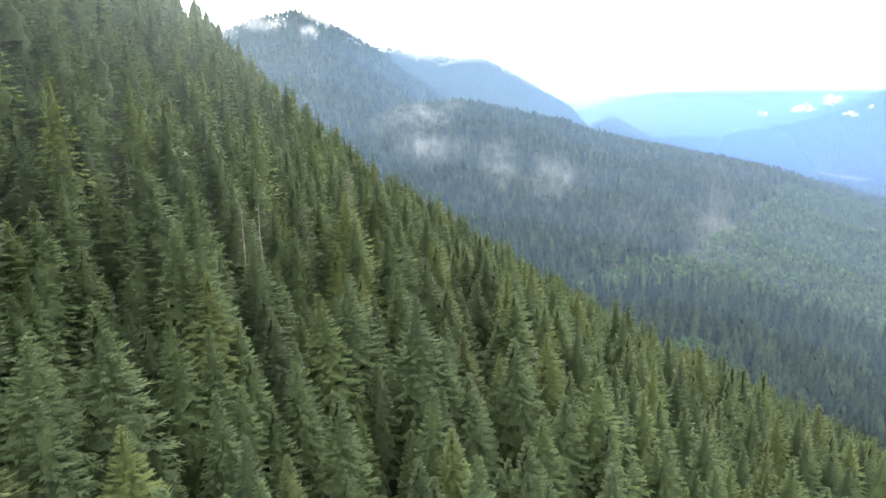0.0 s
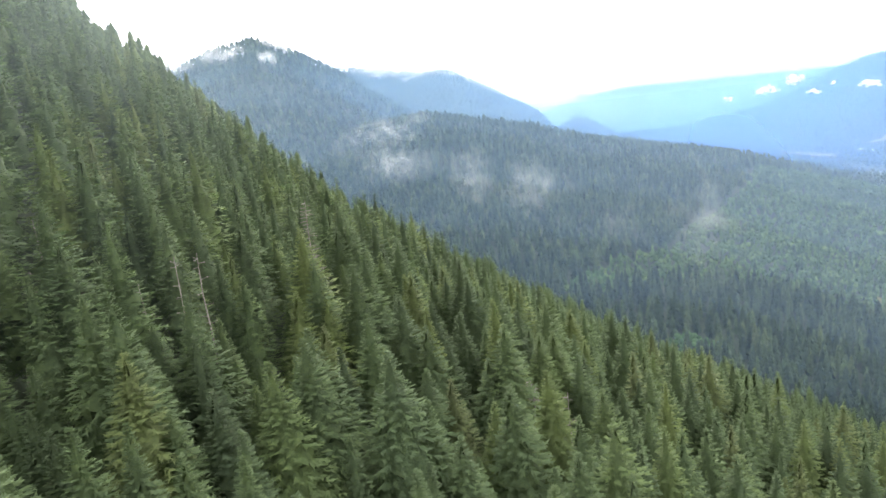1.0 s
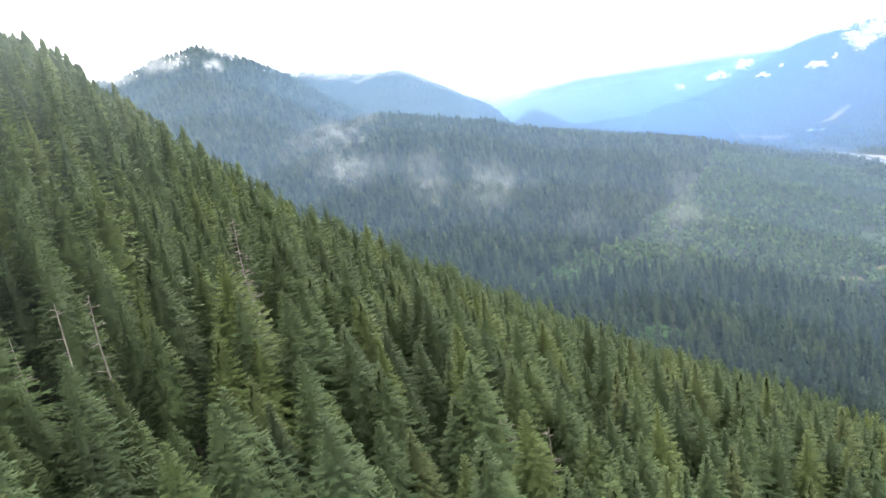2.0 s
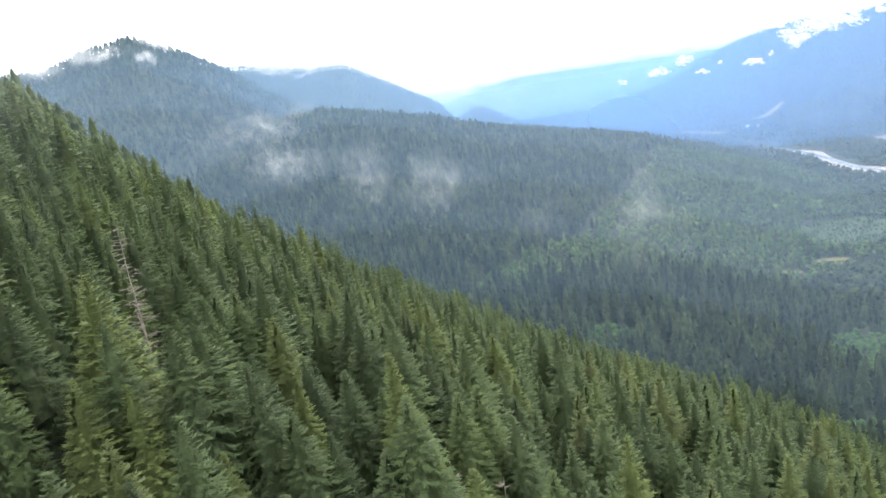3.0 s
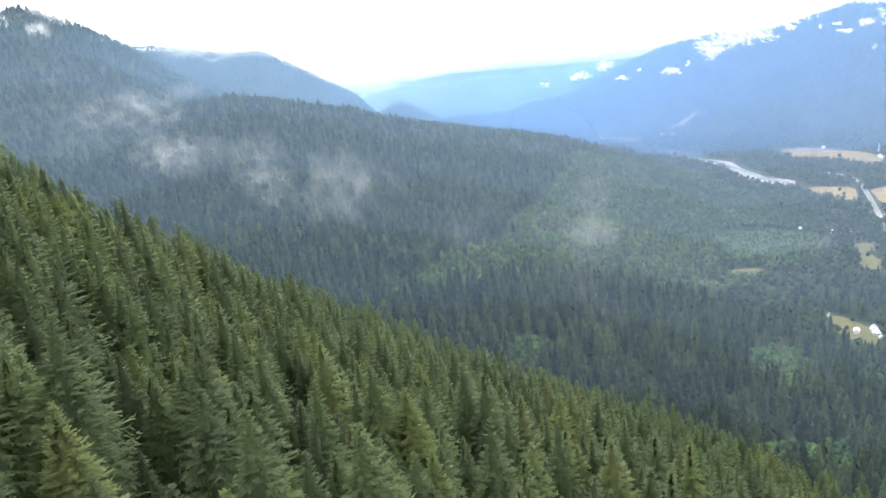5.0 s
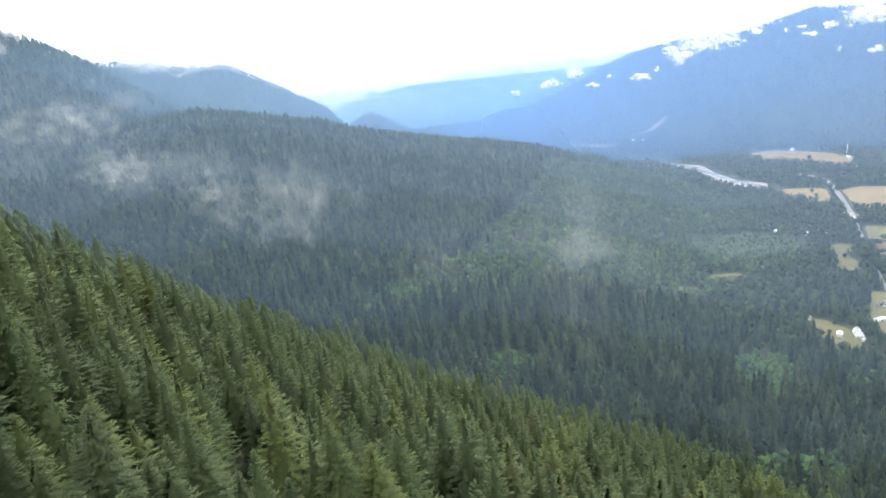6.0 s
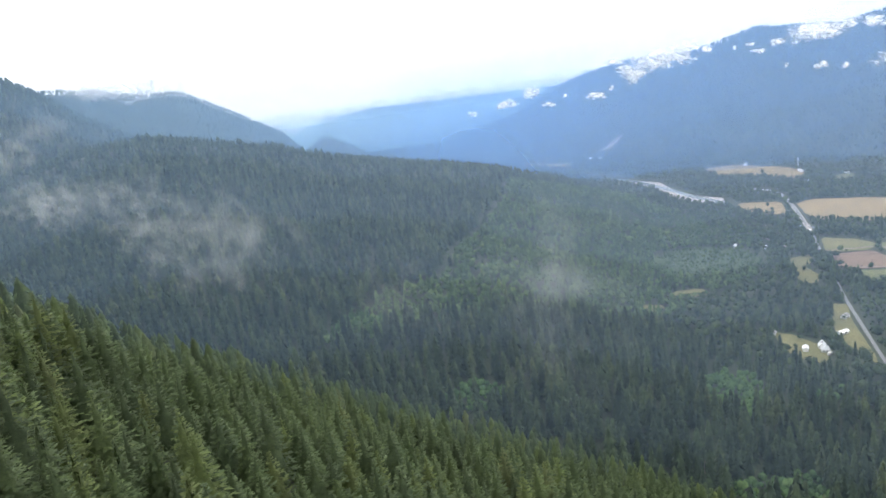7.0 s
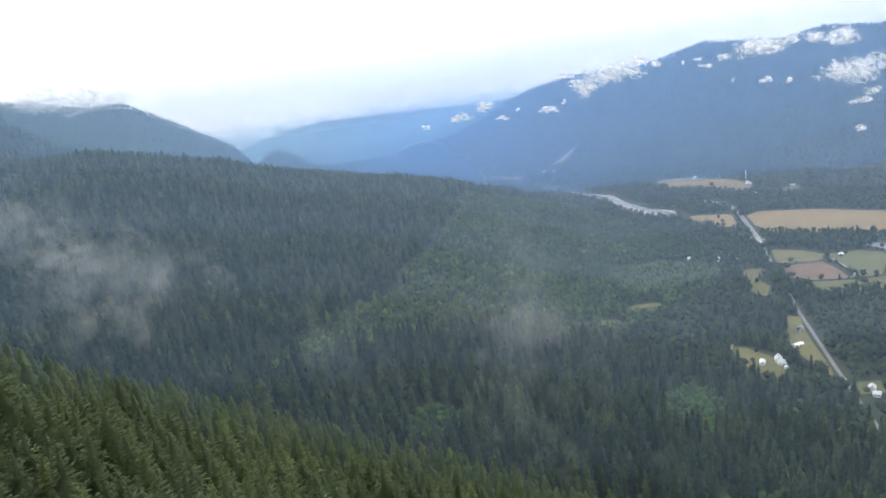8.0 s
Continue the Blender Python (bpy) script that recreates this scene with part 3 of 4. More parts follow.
def open_land(x, y, lines=True):
    hit = np.zeros(np.shape(x), bool)
    if lines:
        hit |= (off_line(ROAD[:5], x, y) < 3.4) | (off_line(ROAD[4:], x, y) < 5.5) | (off_line(RIVER[:7], x, y) < 19) | (off_line(RIVER[6:10], x, y) < 4) | (off_line(RIVER[9:], x, y) < 12)
    for _, _, poly in FIELDS:
        hit |= inside(poly, x, y, 2.0)
    return hit


def polar(x, y):
    return np.hypot(x, y), np.degrees(np.arctan2(x, y))


# ---- the woods ----
def hero_zone(x, y):
    mid = -25 + 0.28 * (y - 50)
    return (y > 45) & (y < 190) & (x - mid < np.where(y < 170, 33, 27)) & (mid - x < np.where(y < 112, 46, 28))


SNAGS = [(-32.2, 121.2), (-51.9, 116.9), (-21, 160), (-19, 152), (17, 128), (23, 127)]


def beside_snag(x, y):
    """Small gaps round the dead trees, where the neighbours have fallen."""
    hit = np.zeros(np.shape(x), bool)
    for sx, sy in SNAGS:
        d = math.hypot(sx - 5, sy - 30)
        for k, wide in ((0.0, 3.0), (5.0, 3.2)):
            hit |= np.hypot(x - sx + k * (sx - 5) / d, y - sy + k * (sy - 30) / d) < wide
    return hit


def seen(x, y):
    """The wedge of land that the flight looks out on."""
    r, az = polar(x, y)
    return (az > -42) & (az < 72) & (y > -30)


KINDS_A = [fir(s, 33, 16, 7, 30.0, r, bare=0.36, slim=b, coarse=0.8) for s, r, b in ((1, 1.0, 0.46), (2, 1.04, 0.44), (3, 0.92, 0.40), (4, 1.08, 0.46), (5, 1.0, 0.50), (6, 0.9, 0.45))]
KINDS_B = [fir(s, 22, 12, 4, 30.0, r, bare=0.42, slim=b, coarse=1.2) for s, r, b in ((11, 1.0, 0.46), (12, 1.04, 0.44), (13, 0.94, 0.41), (14, 1.08, 0.49), (15, 0.92, 0.45))]
KINDS_C = [fir(s, 16, 10, 3, 30.0, r, bare=0.46, slim=b, coarse=1.7) for s, r, b in ((21, 1.0, 0.46), (22, 1.05, 0.44), (23, 0.96, 0.41), (24, 1.08, 0.49), (25, 0.94, 0.45))]
KINDS_E = [tiered(s, 11, 8, h, r, True) for s, h, r in ((26, 30.0, 4.0), (27, 28.5, 4.3), (28, 30.5, 3.7), (29, 27.5, 4.2), (30, 29.5, 4.5))]
KINDS_D = [tiered(s, 1, 3) for s in range(31, 37)]
LEAF_D = [broadleaf(s, 9, 9.0, 4.5) for s in range(51, 55)]

GAP = 6.7


def on_spur(x, y):
    h = spur(x, y)
    return (np.hypot(x, y) < 580) & (h > 38 + 0.05 * x) & (land(x, y) < h + 9) & (x < 330)


# single firs that the flight passes nearest
hx, hy = scatter(-110, 180, 20, 290, GAP)
keep = hero_zone(hx, hy) & ~beside_snag(hx, hy)
hx, hy = hx[keep], hy[keep]
crown_meshes, trunk_meshes = [], []
for k, (v, f, tip, soft_n) in enumerate(KINDS_A):
    crown_meshes.append(mass("crown", v, f, (needles, needle_tips), None, tip, soft_n))
    a = np.linspace(0, 2 * math.pi, 7, endpoint=False)
    rows = [np.c_[np.cos(a) * w, np.sin(a) * w, np.full(7, z)] for w, z in ((0.42, -2.0), (0.35, 1.0), (0.27, 10.0), (0.12, 18.0), (0.02, 24.0))]
    tf = [(r * 7 + i, r * 7 + (i + 1) % 7, (r + 1) * 7 + (i + 1) % 7, (r + 1) * 7 + i) for r in range(4) for i in range(7)]
    trunk_meshes.append(part("trunk", np.concatenate(rows), tf, bark))
for i, (x, y) in enumerate(zip(hx, hy)):
    k = int(rng.integers(0, 6))
    s = float(np.clip(rng.normal(0.98, 0.15), 0.55, 1.25))
    top = new("fir_tree")
    top.matrix_world = Matrix.LocRotScale((x, y, float(land(x, y)) - 0.4), Euler((rng.uniform(-0.03, 0.03), rng.uniform(-0.03, 0.03), rng.uniform(-0.6, 0.6))), (s * rng.uniform(0.9, 1.1),) * 2 + (s,))
    tagged(top, "tall green conifer with drooping layered boughs on slope", "tree", "firs on the near slope")
    for src in (crown_meshes[k], trunk_meshes[k]):
        o = new(src.name.split(".")[0], src.data)
        o.parent = top
for o in crown_meshes + trunk_meshes:
    bpy.data.objects.remove(o)

# the rest of the near slope
xa, ya = scatter(-230, 330, -30, 215, GAP)
xb, yb = scatter(-230, 330, 215, 560, 5.9)
x, y = np.concatenate([xa, xb]), np.concatenate([ya, yb])
r, az = polar(x, y)
ok = seen(x, y) & ~hero_zone(x, y) & ~beside_snag(x, y) & on_spur(x, y) & (az > -36)
low = ok & (x > 45) & (rng.uniform(0, 1, len(x)) < 0.10)
ok &= ~low
high = land(x, y) - EYE0 > 0.15 * r
high |= (y < 38) | (y < np.minimum(np.minimum(1.6 * x, 58 + x), 109 + 0.67 * x) - 14)   # out of sight of the flight
way = off_line([(0, 0), (43, 128)], x, y)
near = (way < 105) & ~high
far = ((way > 195) | (r > 430)) & ~high
for name, kinds, pick in (("slope_forest", KINDS_B, ok & near), ("lower_slope_forest", KINDS_C, ok & ~near & ~far & ~high), ("brow_forest", KINDS_E, ok & far), ("upper_slope_forest", [tiered(s, 5, 6, 30.0, 3.8) for s in range(61, 67)], ok & high)):
    plant(name, kinds, x[pick], y[pick], np.clip(rng.normal(0.97, 0.15, pick.sum()), 0.55, 1.25) * np.where(y[pick] > 215, 1.03 - 0.2 * step(x[pick], -15, 25), 1.0), (needles_far, needle_tips_far), "dense green conifer forest covering the steep slope", "forest", 0.6, 0.6)
rx, ry = scatter(-230, 330, -190, 60, 9.5)
pick = ~seen(rx, ry) & ~hero_zone(rx, ry)
plant("rear_forest", [tiered(s, 4, 5, 30.0, 4.2) for s in range(67, 72)], rx[pick], ry[pick], np.clip(rng.normal(0.98, 0.13, pick.sum()), 0.6, 1.25), (needles_far, needle_tips_far), "dense green conifer forest on the slope behind", "forest", 0.6, 0.6)
plant("slope_leafy_trees", [broadleaf(s, 160) for s in range(90, 94)], x[low], y[low], np.clip(rng.normal(0.95, 0.2, low.sum()), 0.5, 1.4), leaves, "light green broadleaf trees among the slope conifers", "trees")

# hill and valley woods
x, y = scatter(-850, 1150, 50, 1750, 8.4)
r, az = polar(x, y)
h = land(x, y)
mixw = wave(x, y, 120, 77, 3) + rng.uniform(-0.35, 0.35, len(x))
low_wood = inside(LEAFY, x, y)
brushy = np.zeros(len(x), bool)
for poly in BRUSH:
    brushy |= inside(poly, x, y, 2.0)
leafy = np.where((x > 400) & (h < 14), mixw > -0.1, (h < 60) & (x > 100) & (mixw > 0.75)) & ~low_wood
young = inside(REGROWTH, x, y) & (wave(x, y, 46, 31, 3) < 0.5)
away = 1 + 26 / r
keep = (az > -24) & (az < 62) & ~on_spur(x, y) & (r < 1740) & ~open_land(x, y) & ~inside(CLEARING, x, y) & ~young
away2 = 1 + 46 / r
front = open_land(x * away, y * away, False) | (off_line(ROAD[4:], x * away, y * away) < 5) | (off_line(RIVER[1:7], x * away, y * away) < 9) | inside(CLEARING, x * away2, y * away2) | inside(REGROWTH, x * away2, y * away2)
thin = rng.uniform(0, 1, len(x))
keep &= (~front | (thin < 0.55)) & ((off_line(ROAD[4:], x * away, y * away) > 6) | (thin < 0.06))
farmland = (x > 560) & (y < 1300) & (x - y > -120)
small = np.where(front, 0.62, np.where(farmland | low_wood, 0.66, 1.0)) * np.where((x > 330) & (h < 12), 0.82, 1.0)
keep &= ~brushy & (~low_wood | (thin < 0.16))
rim = (off_line(LEAFY[1:9], x, y) < 14) & ~low_wood
con = keep & ~leafy & ((r < 1000) | (thin < 0.75))
size = np.clip(rng.normal(0.95, 0.17, len(x)), 0.5, 1.35) * small * np.where(rim, 1.25, 1.0)
for name, kinds, pick, tall, label in (
        ("valley_forest", [tiered(s, 8, 7, 25.0, 3.6) for s in range(61, 67)], con & (r < 640), 0.86, "dense dark conifer forest on the valley side"),
        ("hill_forest", [tiered(s, 4, 5) for s in range(71, 77)], con & (r >= 640) & (r < 1000), 0.62, "dense dark conifer forest covering the low hill"),
        ("distant_forest", [tiered(s, 2, 4) for s in range(71, 77)], con & (r >= 1000), 0.55, "dark conifer forest on the far side of the hill")):
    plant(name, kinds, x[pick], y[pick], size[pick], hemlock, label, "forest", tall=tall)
lf = keep & leafy & (thin < 0.9)
size = np.clip(rng.normal(0.84, 0.22, len(x)), 0.4, 1.4) * np.where(front, 0.6, 1.0)
for name, n, pick in (("leafy_wood", 60, lf & (r < 700)), ("distant_leafy_wood", 7, lf & (r >= 700))):
    plant(name, [broadleaf(s, n) for s in range(81, 86)], x[pick], y[pick], size[pick], dark_leaves, "dark green broadleaf wood along the valley floor", "forest")
x, y = scatter(90, 760, 540, 1130, 5.6)
keep = inside(LEAFY, x, y) & ~open_land(x, y) & ~inside(CLEARING, x, y) & ~inside(REGROWTH, x, y) & (wave(x, y, 60, 41, 3) > -0.62) & (off_line(LEAFY[1:9], x, y) > 7)
plant("young_wood", [broadleaf(s, 16, 12.0, 4.4) for s in range(111, 117)] + [tiered(s, 4, 5, 15.0, 3.4) for s in range(117, 119)], x[keep], y[keep], np.clip(rng.normal(0.72, 0.15, keep.sum()) + 0.16 * wave(x, y, 75, 43, 3)[keep], 0.35, 1.2), leaves, "mid green young mixed wood on the valley floor", "forest")
x, y = scatter(120, 420, 300, 640, 3.8)
keep = np.zeros(len(x), bool)
for poly in BRUSH:
    keep |= inside(poly, x, y, 3.0) & (rng.uniform(0, 1, len(x)) < 0.92)
plant("brush", [broadleaf(s, 40, 10.0, 4.2) for s in range(121, 125)], x[keep], y[keep], np.clip(rng.normal(0.5, 0.14, keep.sum()), 0.25, 0.9), brush_leaves, "bright green leafy brush in gaps between conifers", "shrubs")
x, y = scatter(470, 760, 600, 1020, 5.0)
patch = wave(x, y, 30, 13, 3) + rng.uniform(-0.5, 0.5, len(x))
keep = (inside(CLEARING, x, y) & (patch > -0.75)) | (inside(REGROWTH, x, y) & (wave(x, y, 46, 31, 3) < 0.6) & (off_line(ROAD, x, y) > 6))
plant("young_plantation", LEAF_D, x[keep], y[keep], np.clip(np.where(inside(REGROWTH, x, y), 0.5, 0.34)[keep] + 0.2 * patch[keep] + rng.uniform(-0.1, 0.12, keep.sum()), 0.14, 0.85), scrub_leaves, "low bright green regrowth in a clearing", "shrubs", 0.3)

# rough hedges and shrubs round the farmland
x, y = scatter(380, 1060, 400, 1300, 7.8)
keep = ~open_land(x, y) & (land(x, y) < 16) & ~inside(CLEARING, x, y) & ~inside(REGROWTH, x, y) & (off_line(ROAD, x, y) < 150) | (~open_land(x, y) & (x > 600) & (x - y > -140) & (x < 1060))
plant("hedge_shrubs", LEAF_D, x[keep], y[keep], np.clip(rng.normal(0.62, 0.2, keep.sum()), 0.25, 1.15), dark_leaves, "low green shrubs along the road and field edges", "shrubs", 0.3)
HEDGES = [[(697, 672), (724, 655), (742, 622), (752, 600)], [(745, 706), (782, 660), (800, 612), (792, 585)], [(575, 534), (598, 520), (612, 512), (622, 490), (640, 465)], [(822, 808), (858, 820), (908, 768), (934, 664)], [(640, 600), (628, 622), (645, 645), (672, 652)]]
hx2, hy2 = [], []
ROADSIDE = [
    [(674, 664), (655, 643), (642, 634)], [(628, 606), (608, 583), (592, 566), (570, 544)], [(612, 560), (590, 534), (572, 520), (600, 508), (628, 486), (650, 478)],
    [(764, 880), (752, 850), (733, 800), (722, 755), (714, 722)], [(728, 680), (738, 655), (757, 622), (770, 590)], [(498, 641), (520, 631), (548, 619)], [(580, 768), (600, 745), (616, 722)], [(606, 640), (596, 622), (576, 600), (556, 580)],
]
for line in HEDGES + ROADSIDE:
    p = np.array(line, float)
    k = np.linspace(0, len(p) - 1, int(16 * len(p)))
    hx2.append(np.interp(k, range(len(p)), p[:, 0]) + rng.uniform(-5, 5, len(k)))
    hy2.append(np.interp(k, range(len(p)), p[:, 1]) + rng.uniform(-5, 5, len(k)))
x, y = np.concatenate(hx2), np.concatenate(hy2)
plant("hedgerow", [broadleaf(s, 60, 11.0, 4.4) for s in range(101, 105)] + [tiered(s, 6, 6, 17.0, 3.2) for s in range(106, 108)], x, y, rng.uniform(0.4, 0.85, len(x)), dark_leaves, "dark green hedgerow trees lining fields and river", "trees")

# mountain woods
x, y = scatter(-1700, 2600, 700, 3200, 12.5)
r, az = polar(x, y)
h = land(x, y)
keep = (((az > -24) & (az < 14) & (r > 1740) & (r < 2680)) | ((az >= 14) & (az < 64) & (r > 1740) & (r < table(RIGHT_BASE, az) + 1010)) | ((az > 44) & (az < 64) & (r > table(RIGHT_BASE, az) - 60) & (r < 1750))) & ~open_land(x, y)
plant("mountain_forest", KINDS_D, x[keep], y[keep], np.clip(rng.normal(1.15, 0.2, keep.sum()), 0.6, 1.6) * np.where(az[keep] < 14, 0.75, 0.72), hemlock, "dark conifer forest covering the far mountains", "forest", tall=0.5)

# ---- haze painted on clear sheets between the valley and the mountains ----
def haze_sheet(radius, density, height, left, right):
    """Painted air light: a tall clear tinted sheet across the valley, paler towards one side."""
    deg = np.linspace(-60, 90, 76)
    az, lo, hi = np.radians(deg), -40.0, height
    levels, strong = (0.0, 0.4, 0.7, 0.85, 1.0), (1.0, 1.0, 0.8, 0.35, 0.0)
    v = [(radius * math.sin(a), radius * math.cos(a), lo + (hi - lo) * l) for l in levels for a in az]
    gap = (1.0 if radius > 1400 else 0.0) * step(deg, 15, 22) * (1 - step(deg, 24, 44))   # more painted haze where the valley opens
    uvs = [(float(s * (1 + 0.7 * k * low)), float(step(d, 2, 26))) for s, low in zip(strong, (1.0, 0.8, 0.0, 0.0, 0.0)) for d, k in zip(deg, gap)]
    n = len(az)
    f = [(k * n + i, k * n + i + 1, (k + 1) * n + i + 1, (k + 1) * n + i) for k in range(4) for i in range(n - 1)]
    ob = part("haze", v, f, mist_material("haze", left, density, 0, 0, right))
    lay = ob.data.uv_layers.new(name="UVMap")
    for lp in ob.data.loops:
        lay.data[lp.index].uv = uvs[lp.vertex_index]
    tagged(ob, "tinted clear sheet painting blue haze into the valley air", "haze", kind="structure")


# haze colours painted on the sheets: greyish near, bluer, then pale far off
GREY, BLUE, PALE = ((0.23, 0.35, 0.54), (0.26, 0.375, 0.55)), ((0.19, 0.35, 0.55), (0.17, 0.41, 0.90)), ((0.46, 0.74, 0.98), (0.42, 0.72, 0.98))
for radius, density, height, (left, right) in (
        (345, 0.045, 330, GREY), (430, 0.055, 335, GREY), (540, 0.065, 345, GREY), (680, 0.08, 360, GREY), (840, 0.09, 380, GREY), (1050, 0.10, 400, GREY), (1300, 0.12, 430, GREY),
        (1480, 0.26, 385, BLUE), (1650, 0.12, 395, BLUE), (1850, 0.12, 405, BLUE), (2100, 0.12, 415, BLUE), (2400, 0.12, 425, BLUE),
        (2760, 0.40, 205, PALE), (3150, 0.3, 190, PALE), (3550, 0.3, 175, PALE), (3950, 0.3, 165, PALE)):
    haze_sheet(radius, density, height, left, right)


# mist on the upper slope, painted by pale tinted sheets that lift its tone
for radius, density in ((104, 0.012), (125, 0.016), (150, 0.024), (180, 0.034), (220, 0.045), (270, 0.05)):
    deg, lev = np.linspace(-85, -3, 42), np.array([195, 215, 235, 260, 300, 360.0])
    v = [(radius * math.sin(radians(a)), radius * math.cos(radians(a)), z) for z in lev for a in deg]
    uvs = [(float(step(z, 205, 262) * (1 - step(a, -22, -4))), 0.0) for z in lev for a in deg]
    n = len(deg)
    f = [(k * n + i, k * n + i + 1, (k + 1) * n + i + 1, (k + 1) * n + i) for k in range(5) for i in range(n - 1)]
    ob = part("haze", v, f, mist_material("slope_mist", (0.52, 0.62, 0.66), density, 0, 0, (0.52, 0.62, 0.66)))
    lay = ob.data.uv_layers.new(name="UVMap")
    for lp in ob.data.loops:
        lay.data[lp.index].uv = uvs[lp.vertex_index]
    tagged(ob, "tinted clear sheet painting grey mist over the upper slope", "haze", kind="structure")


# ---- low cloud and mist ----
def cloud(name, centre, wide, tall, layers, mat, label, seed, turn=0.0):
    """A drifting bank of cloud: torn curved veils one behind another."""
    g = np.random.default_rng(seed)
    top = new(name)
    top.matrix_world = Matrix.Translation(centre) @ Matrix.Rotation(-turn, 4, "Z")
    nx, nz = 14, 10
    for k in range(layers):
        v, uvs = [], []
        ox, oy, oz = g.uniform(-0.22, 0.22) * wide, (k / max(1, layers - 1) - 0.5) * wide * 0.5, g.uniform(-0.22, 0.22) * tall
        sx, sz, ph = wide * g.uniform(0.55, 0.95), tall * g.uniform(0.6, 1.0), g.uniform(0, 6, 3)
        for j in range(nz + 1):
            for i in range(nx + 1):
                u, w = 2 * i / nx - 1, 2 * j / nz - 1
                bulge = 0.16 * wide * (math.sin(3 * u + ph[0]) * math.cos(2 * w + ph[1]) + 0.5 * math.sin(5 * u + 4 * w + ph[2]))
                v.append((ox + sx * u / 2 * 1.3, oy + bulge, oz + sz * w / 2 * 1.3 + 0.06 * wide * math.sin(2.2 * u + ph[1])))
                uvs.append((max(0.0, 1 - math.hypot(u, w)), 0))
        f = [(j * (nx + 1) + i, j * (nx + 1) + i + 1, (j + 1) * (nx + 1) + i + 1, (j + 1) * (nx + 1) + i) for j in range(nz) for i in range(nx)]
        ob = part("veil", v, f, mat, top)
        lay = ob.data.uv_layers.new(name="UVMap")
        for lp in ob.data.loops:
            lay.data[lp.index].uv = uvs[lp.vertex_index]
    return tagged(top, label, "cloud", "mist banks")


wisp = mist_material("wisp", (0.80, 0.84, 0.88), 0.075, 0.2, 0.53, (0.80, 0.84, 0.88))
thin_wisp = mist_material("thin_wisp", (0.78, 0.82, 0.86), 0.045, 0.15, 0.53, (0.78, 0.82, 0.86))
puff = mist_material("puff", (0.98, 0.98, 0.98), 0.95, 0.075, 0.48, (0.97, 0.97, 0.97))
cap = mist_material("cap", (0.95, 0.95, 0.96), 0.3, 0.012, 0.46, (0.95, 0.95, 0.96))


WISP = "thin grey white mist drifting over the forest"
for at, wide, tall, layers, mat, turn in (
        ((-9, 321, 227), 36, 13, 7, wisp, 0.0), ((-24, 326, 223), 34, 13, 4, thin_wisp, 0.0), ((-11, 433, 203), 44, 22, 7, wisp, 0.0), ((14, 420, 203), 36, 15, 4, thin_wisp, 0.0),
        ((26, 305, 205), 18, 18, 7, wisp, 0.1), ((35, 227, 210), 23, 15, 5, wisp, 0.15), ((38, 238, 217), 9, 7, 4, thin_wisp, 0.15), ((20, 300, 213), 24, 12, 3, thin_wisp, 0.1),
        ((81, 207, 198), 20, 32, 4, thin_wisp, 0.38), ((62, 222, 199), 18, 12, 3, thin_wisp, 0.3)):
    cloud("mist", at, wide, tall, layers, mat, WISP, int(at[0] + at[1]), turn)
PUFF = "small bright white cloud clinging to the mountain"
UPPER_PUFFS = [
    (1070, 963, 224, 106, 34), (1141, 879, 221, 62, 25), (1117, 909, 228, 34, 17), (1149, 868, 170, 118, 31), (1157, 858, 121, 37, 11), (1166, 845, 134, 28, 12), (1156, 859, 76, 26, 9), (1071, 963, 169, 25, 12), (1093, 937, 164, 12, 12),
]
LOWER_PUFFS = [
    (1035, 1001, 177, 11, 8), (1005, 1032, 204, 25, 8), (1025, 1011, 214, 27, 12), (997, 1039, 217, 15, 7), (980, 1055, 216, 8, 7), (945, 1086, 218, 20, 9), (846, 1165, 192, 53, 28), (792, 1203, 164, 44, 12), (817, 1186, 173, 13, 9),
]
RIDGE_PUFFS = [
    (750, 1229, 170, 12, 8), (722, 1246, 158, 23, 9), (885, 1136, 217, 128, 28), (822, 1182, 220, 39, 11), (921, 1107, 229, 50, 19), (657, 1281, 169, 41, 15), (691, 1263, 184, 46, 17), (599, 1310, 160, 24, 8),
]
WEST_PUFFS = [
    (930, 3780, 100, 90, 30), (-9, 2590, 326, 260, 44), (132, 2585, 316, 170, 40), (-246, 1650, 377, 74, 44), (-358, 1560, 364, 84, 26), (-264, 1495, 342, 40, 18), (-105, 2580, 330, 200, 30), (-452, 1550, 364, 104, 26),
]
PUFFS = UPPER_PUFFS + LOWER_PUFFS + RIDGE_PUFFS + WEST_PUFFS
for k, (x, y, z, w, h) in enumerate(PUFFS):
    west = x < 200 or y > 3000
    cloud("cloud", (x, y, z), w * (1.0 if west else 0.9), h * (1.6 if west else 0.95), 7 if west else 4, cap if west else puff, PUFF, 40 + k, math.atan2(x, y))

# ---- dead trees on the slope ----
def tube(points, radii, sides=6):
    """A bent tapering stem."""
    p = np.array(points, float)
    a = np.linspace(0, 2 * math.pi, sides, endpoint=False)
    v, f = [], []
    for k, (c, w) in enumerate(zip(p, radii)):
        d = p[min(k + 1, len(p) - 1)] - p[max(k - 1, 0)]
        d /= np.linalg.norm(d)
        u = np.cross(d, (0.3, 0.9, 0.2))
        u /= np.linalg.norm(u)
        w2 = np.cross(d, u)
        v += [c + w * (math.cos(q) * u + math.sin(q) * w2) for q in a]
    for k in range(len(p) - 1):
        f += [(k * sides + i, k * sides + (i + 1) % sides, (k + 1) * sides + (i + 1) % sides, (k + 1) * sides + i) for i in range(sides)]
    f.append(tuple(range((len(p) - 1) * sides, len(p) * sides)))
    return np.array(v), f


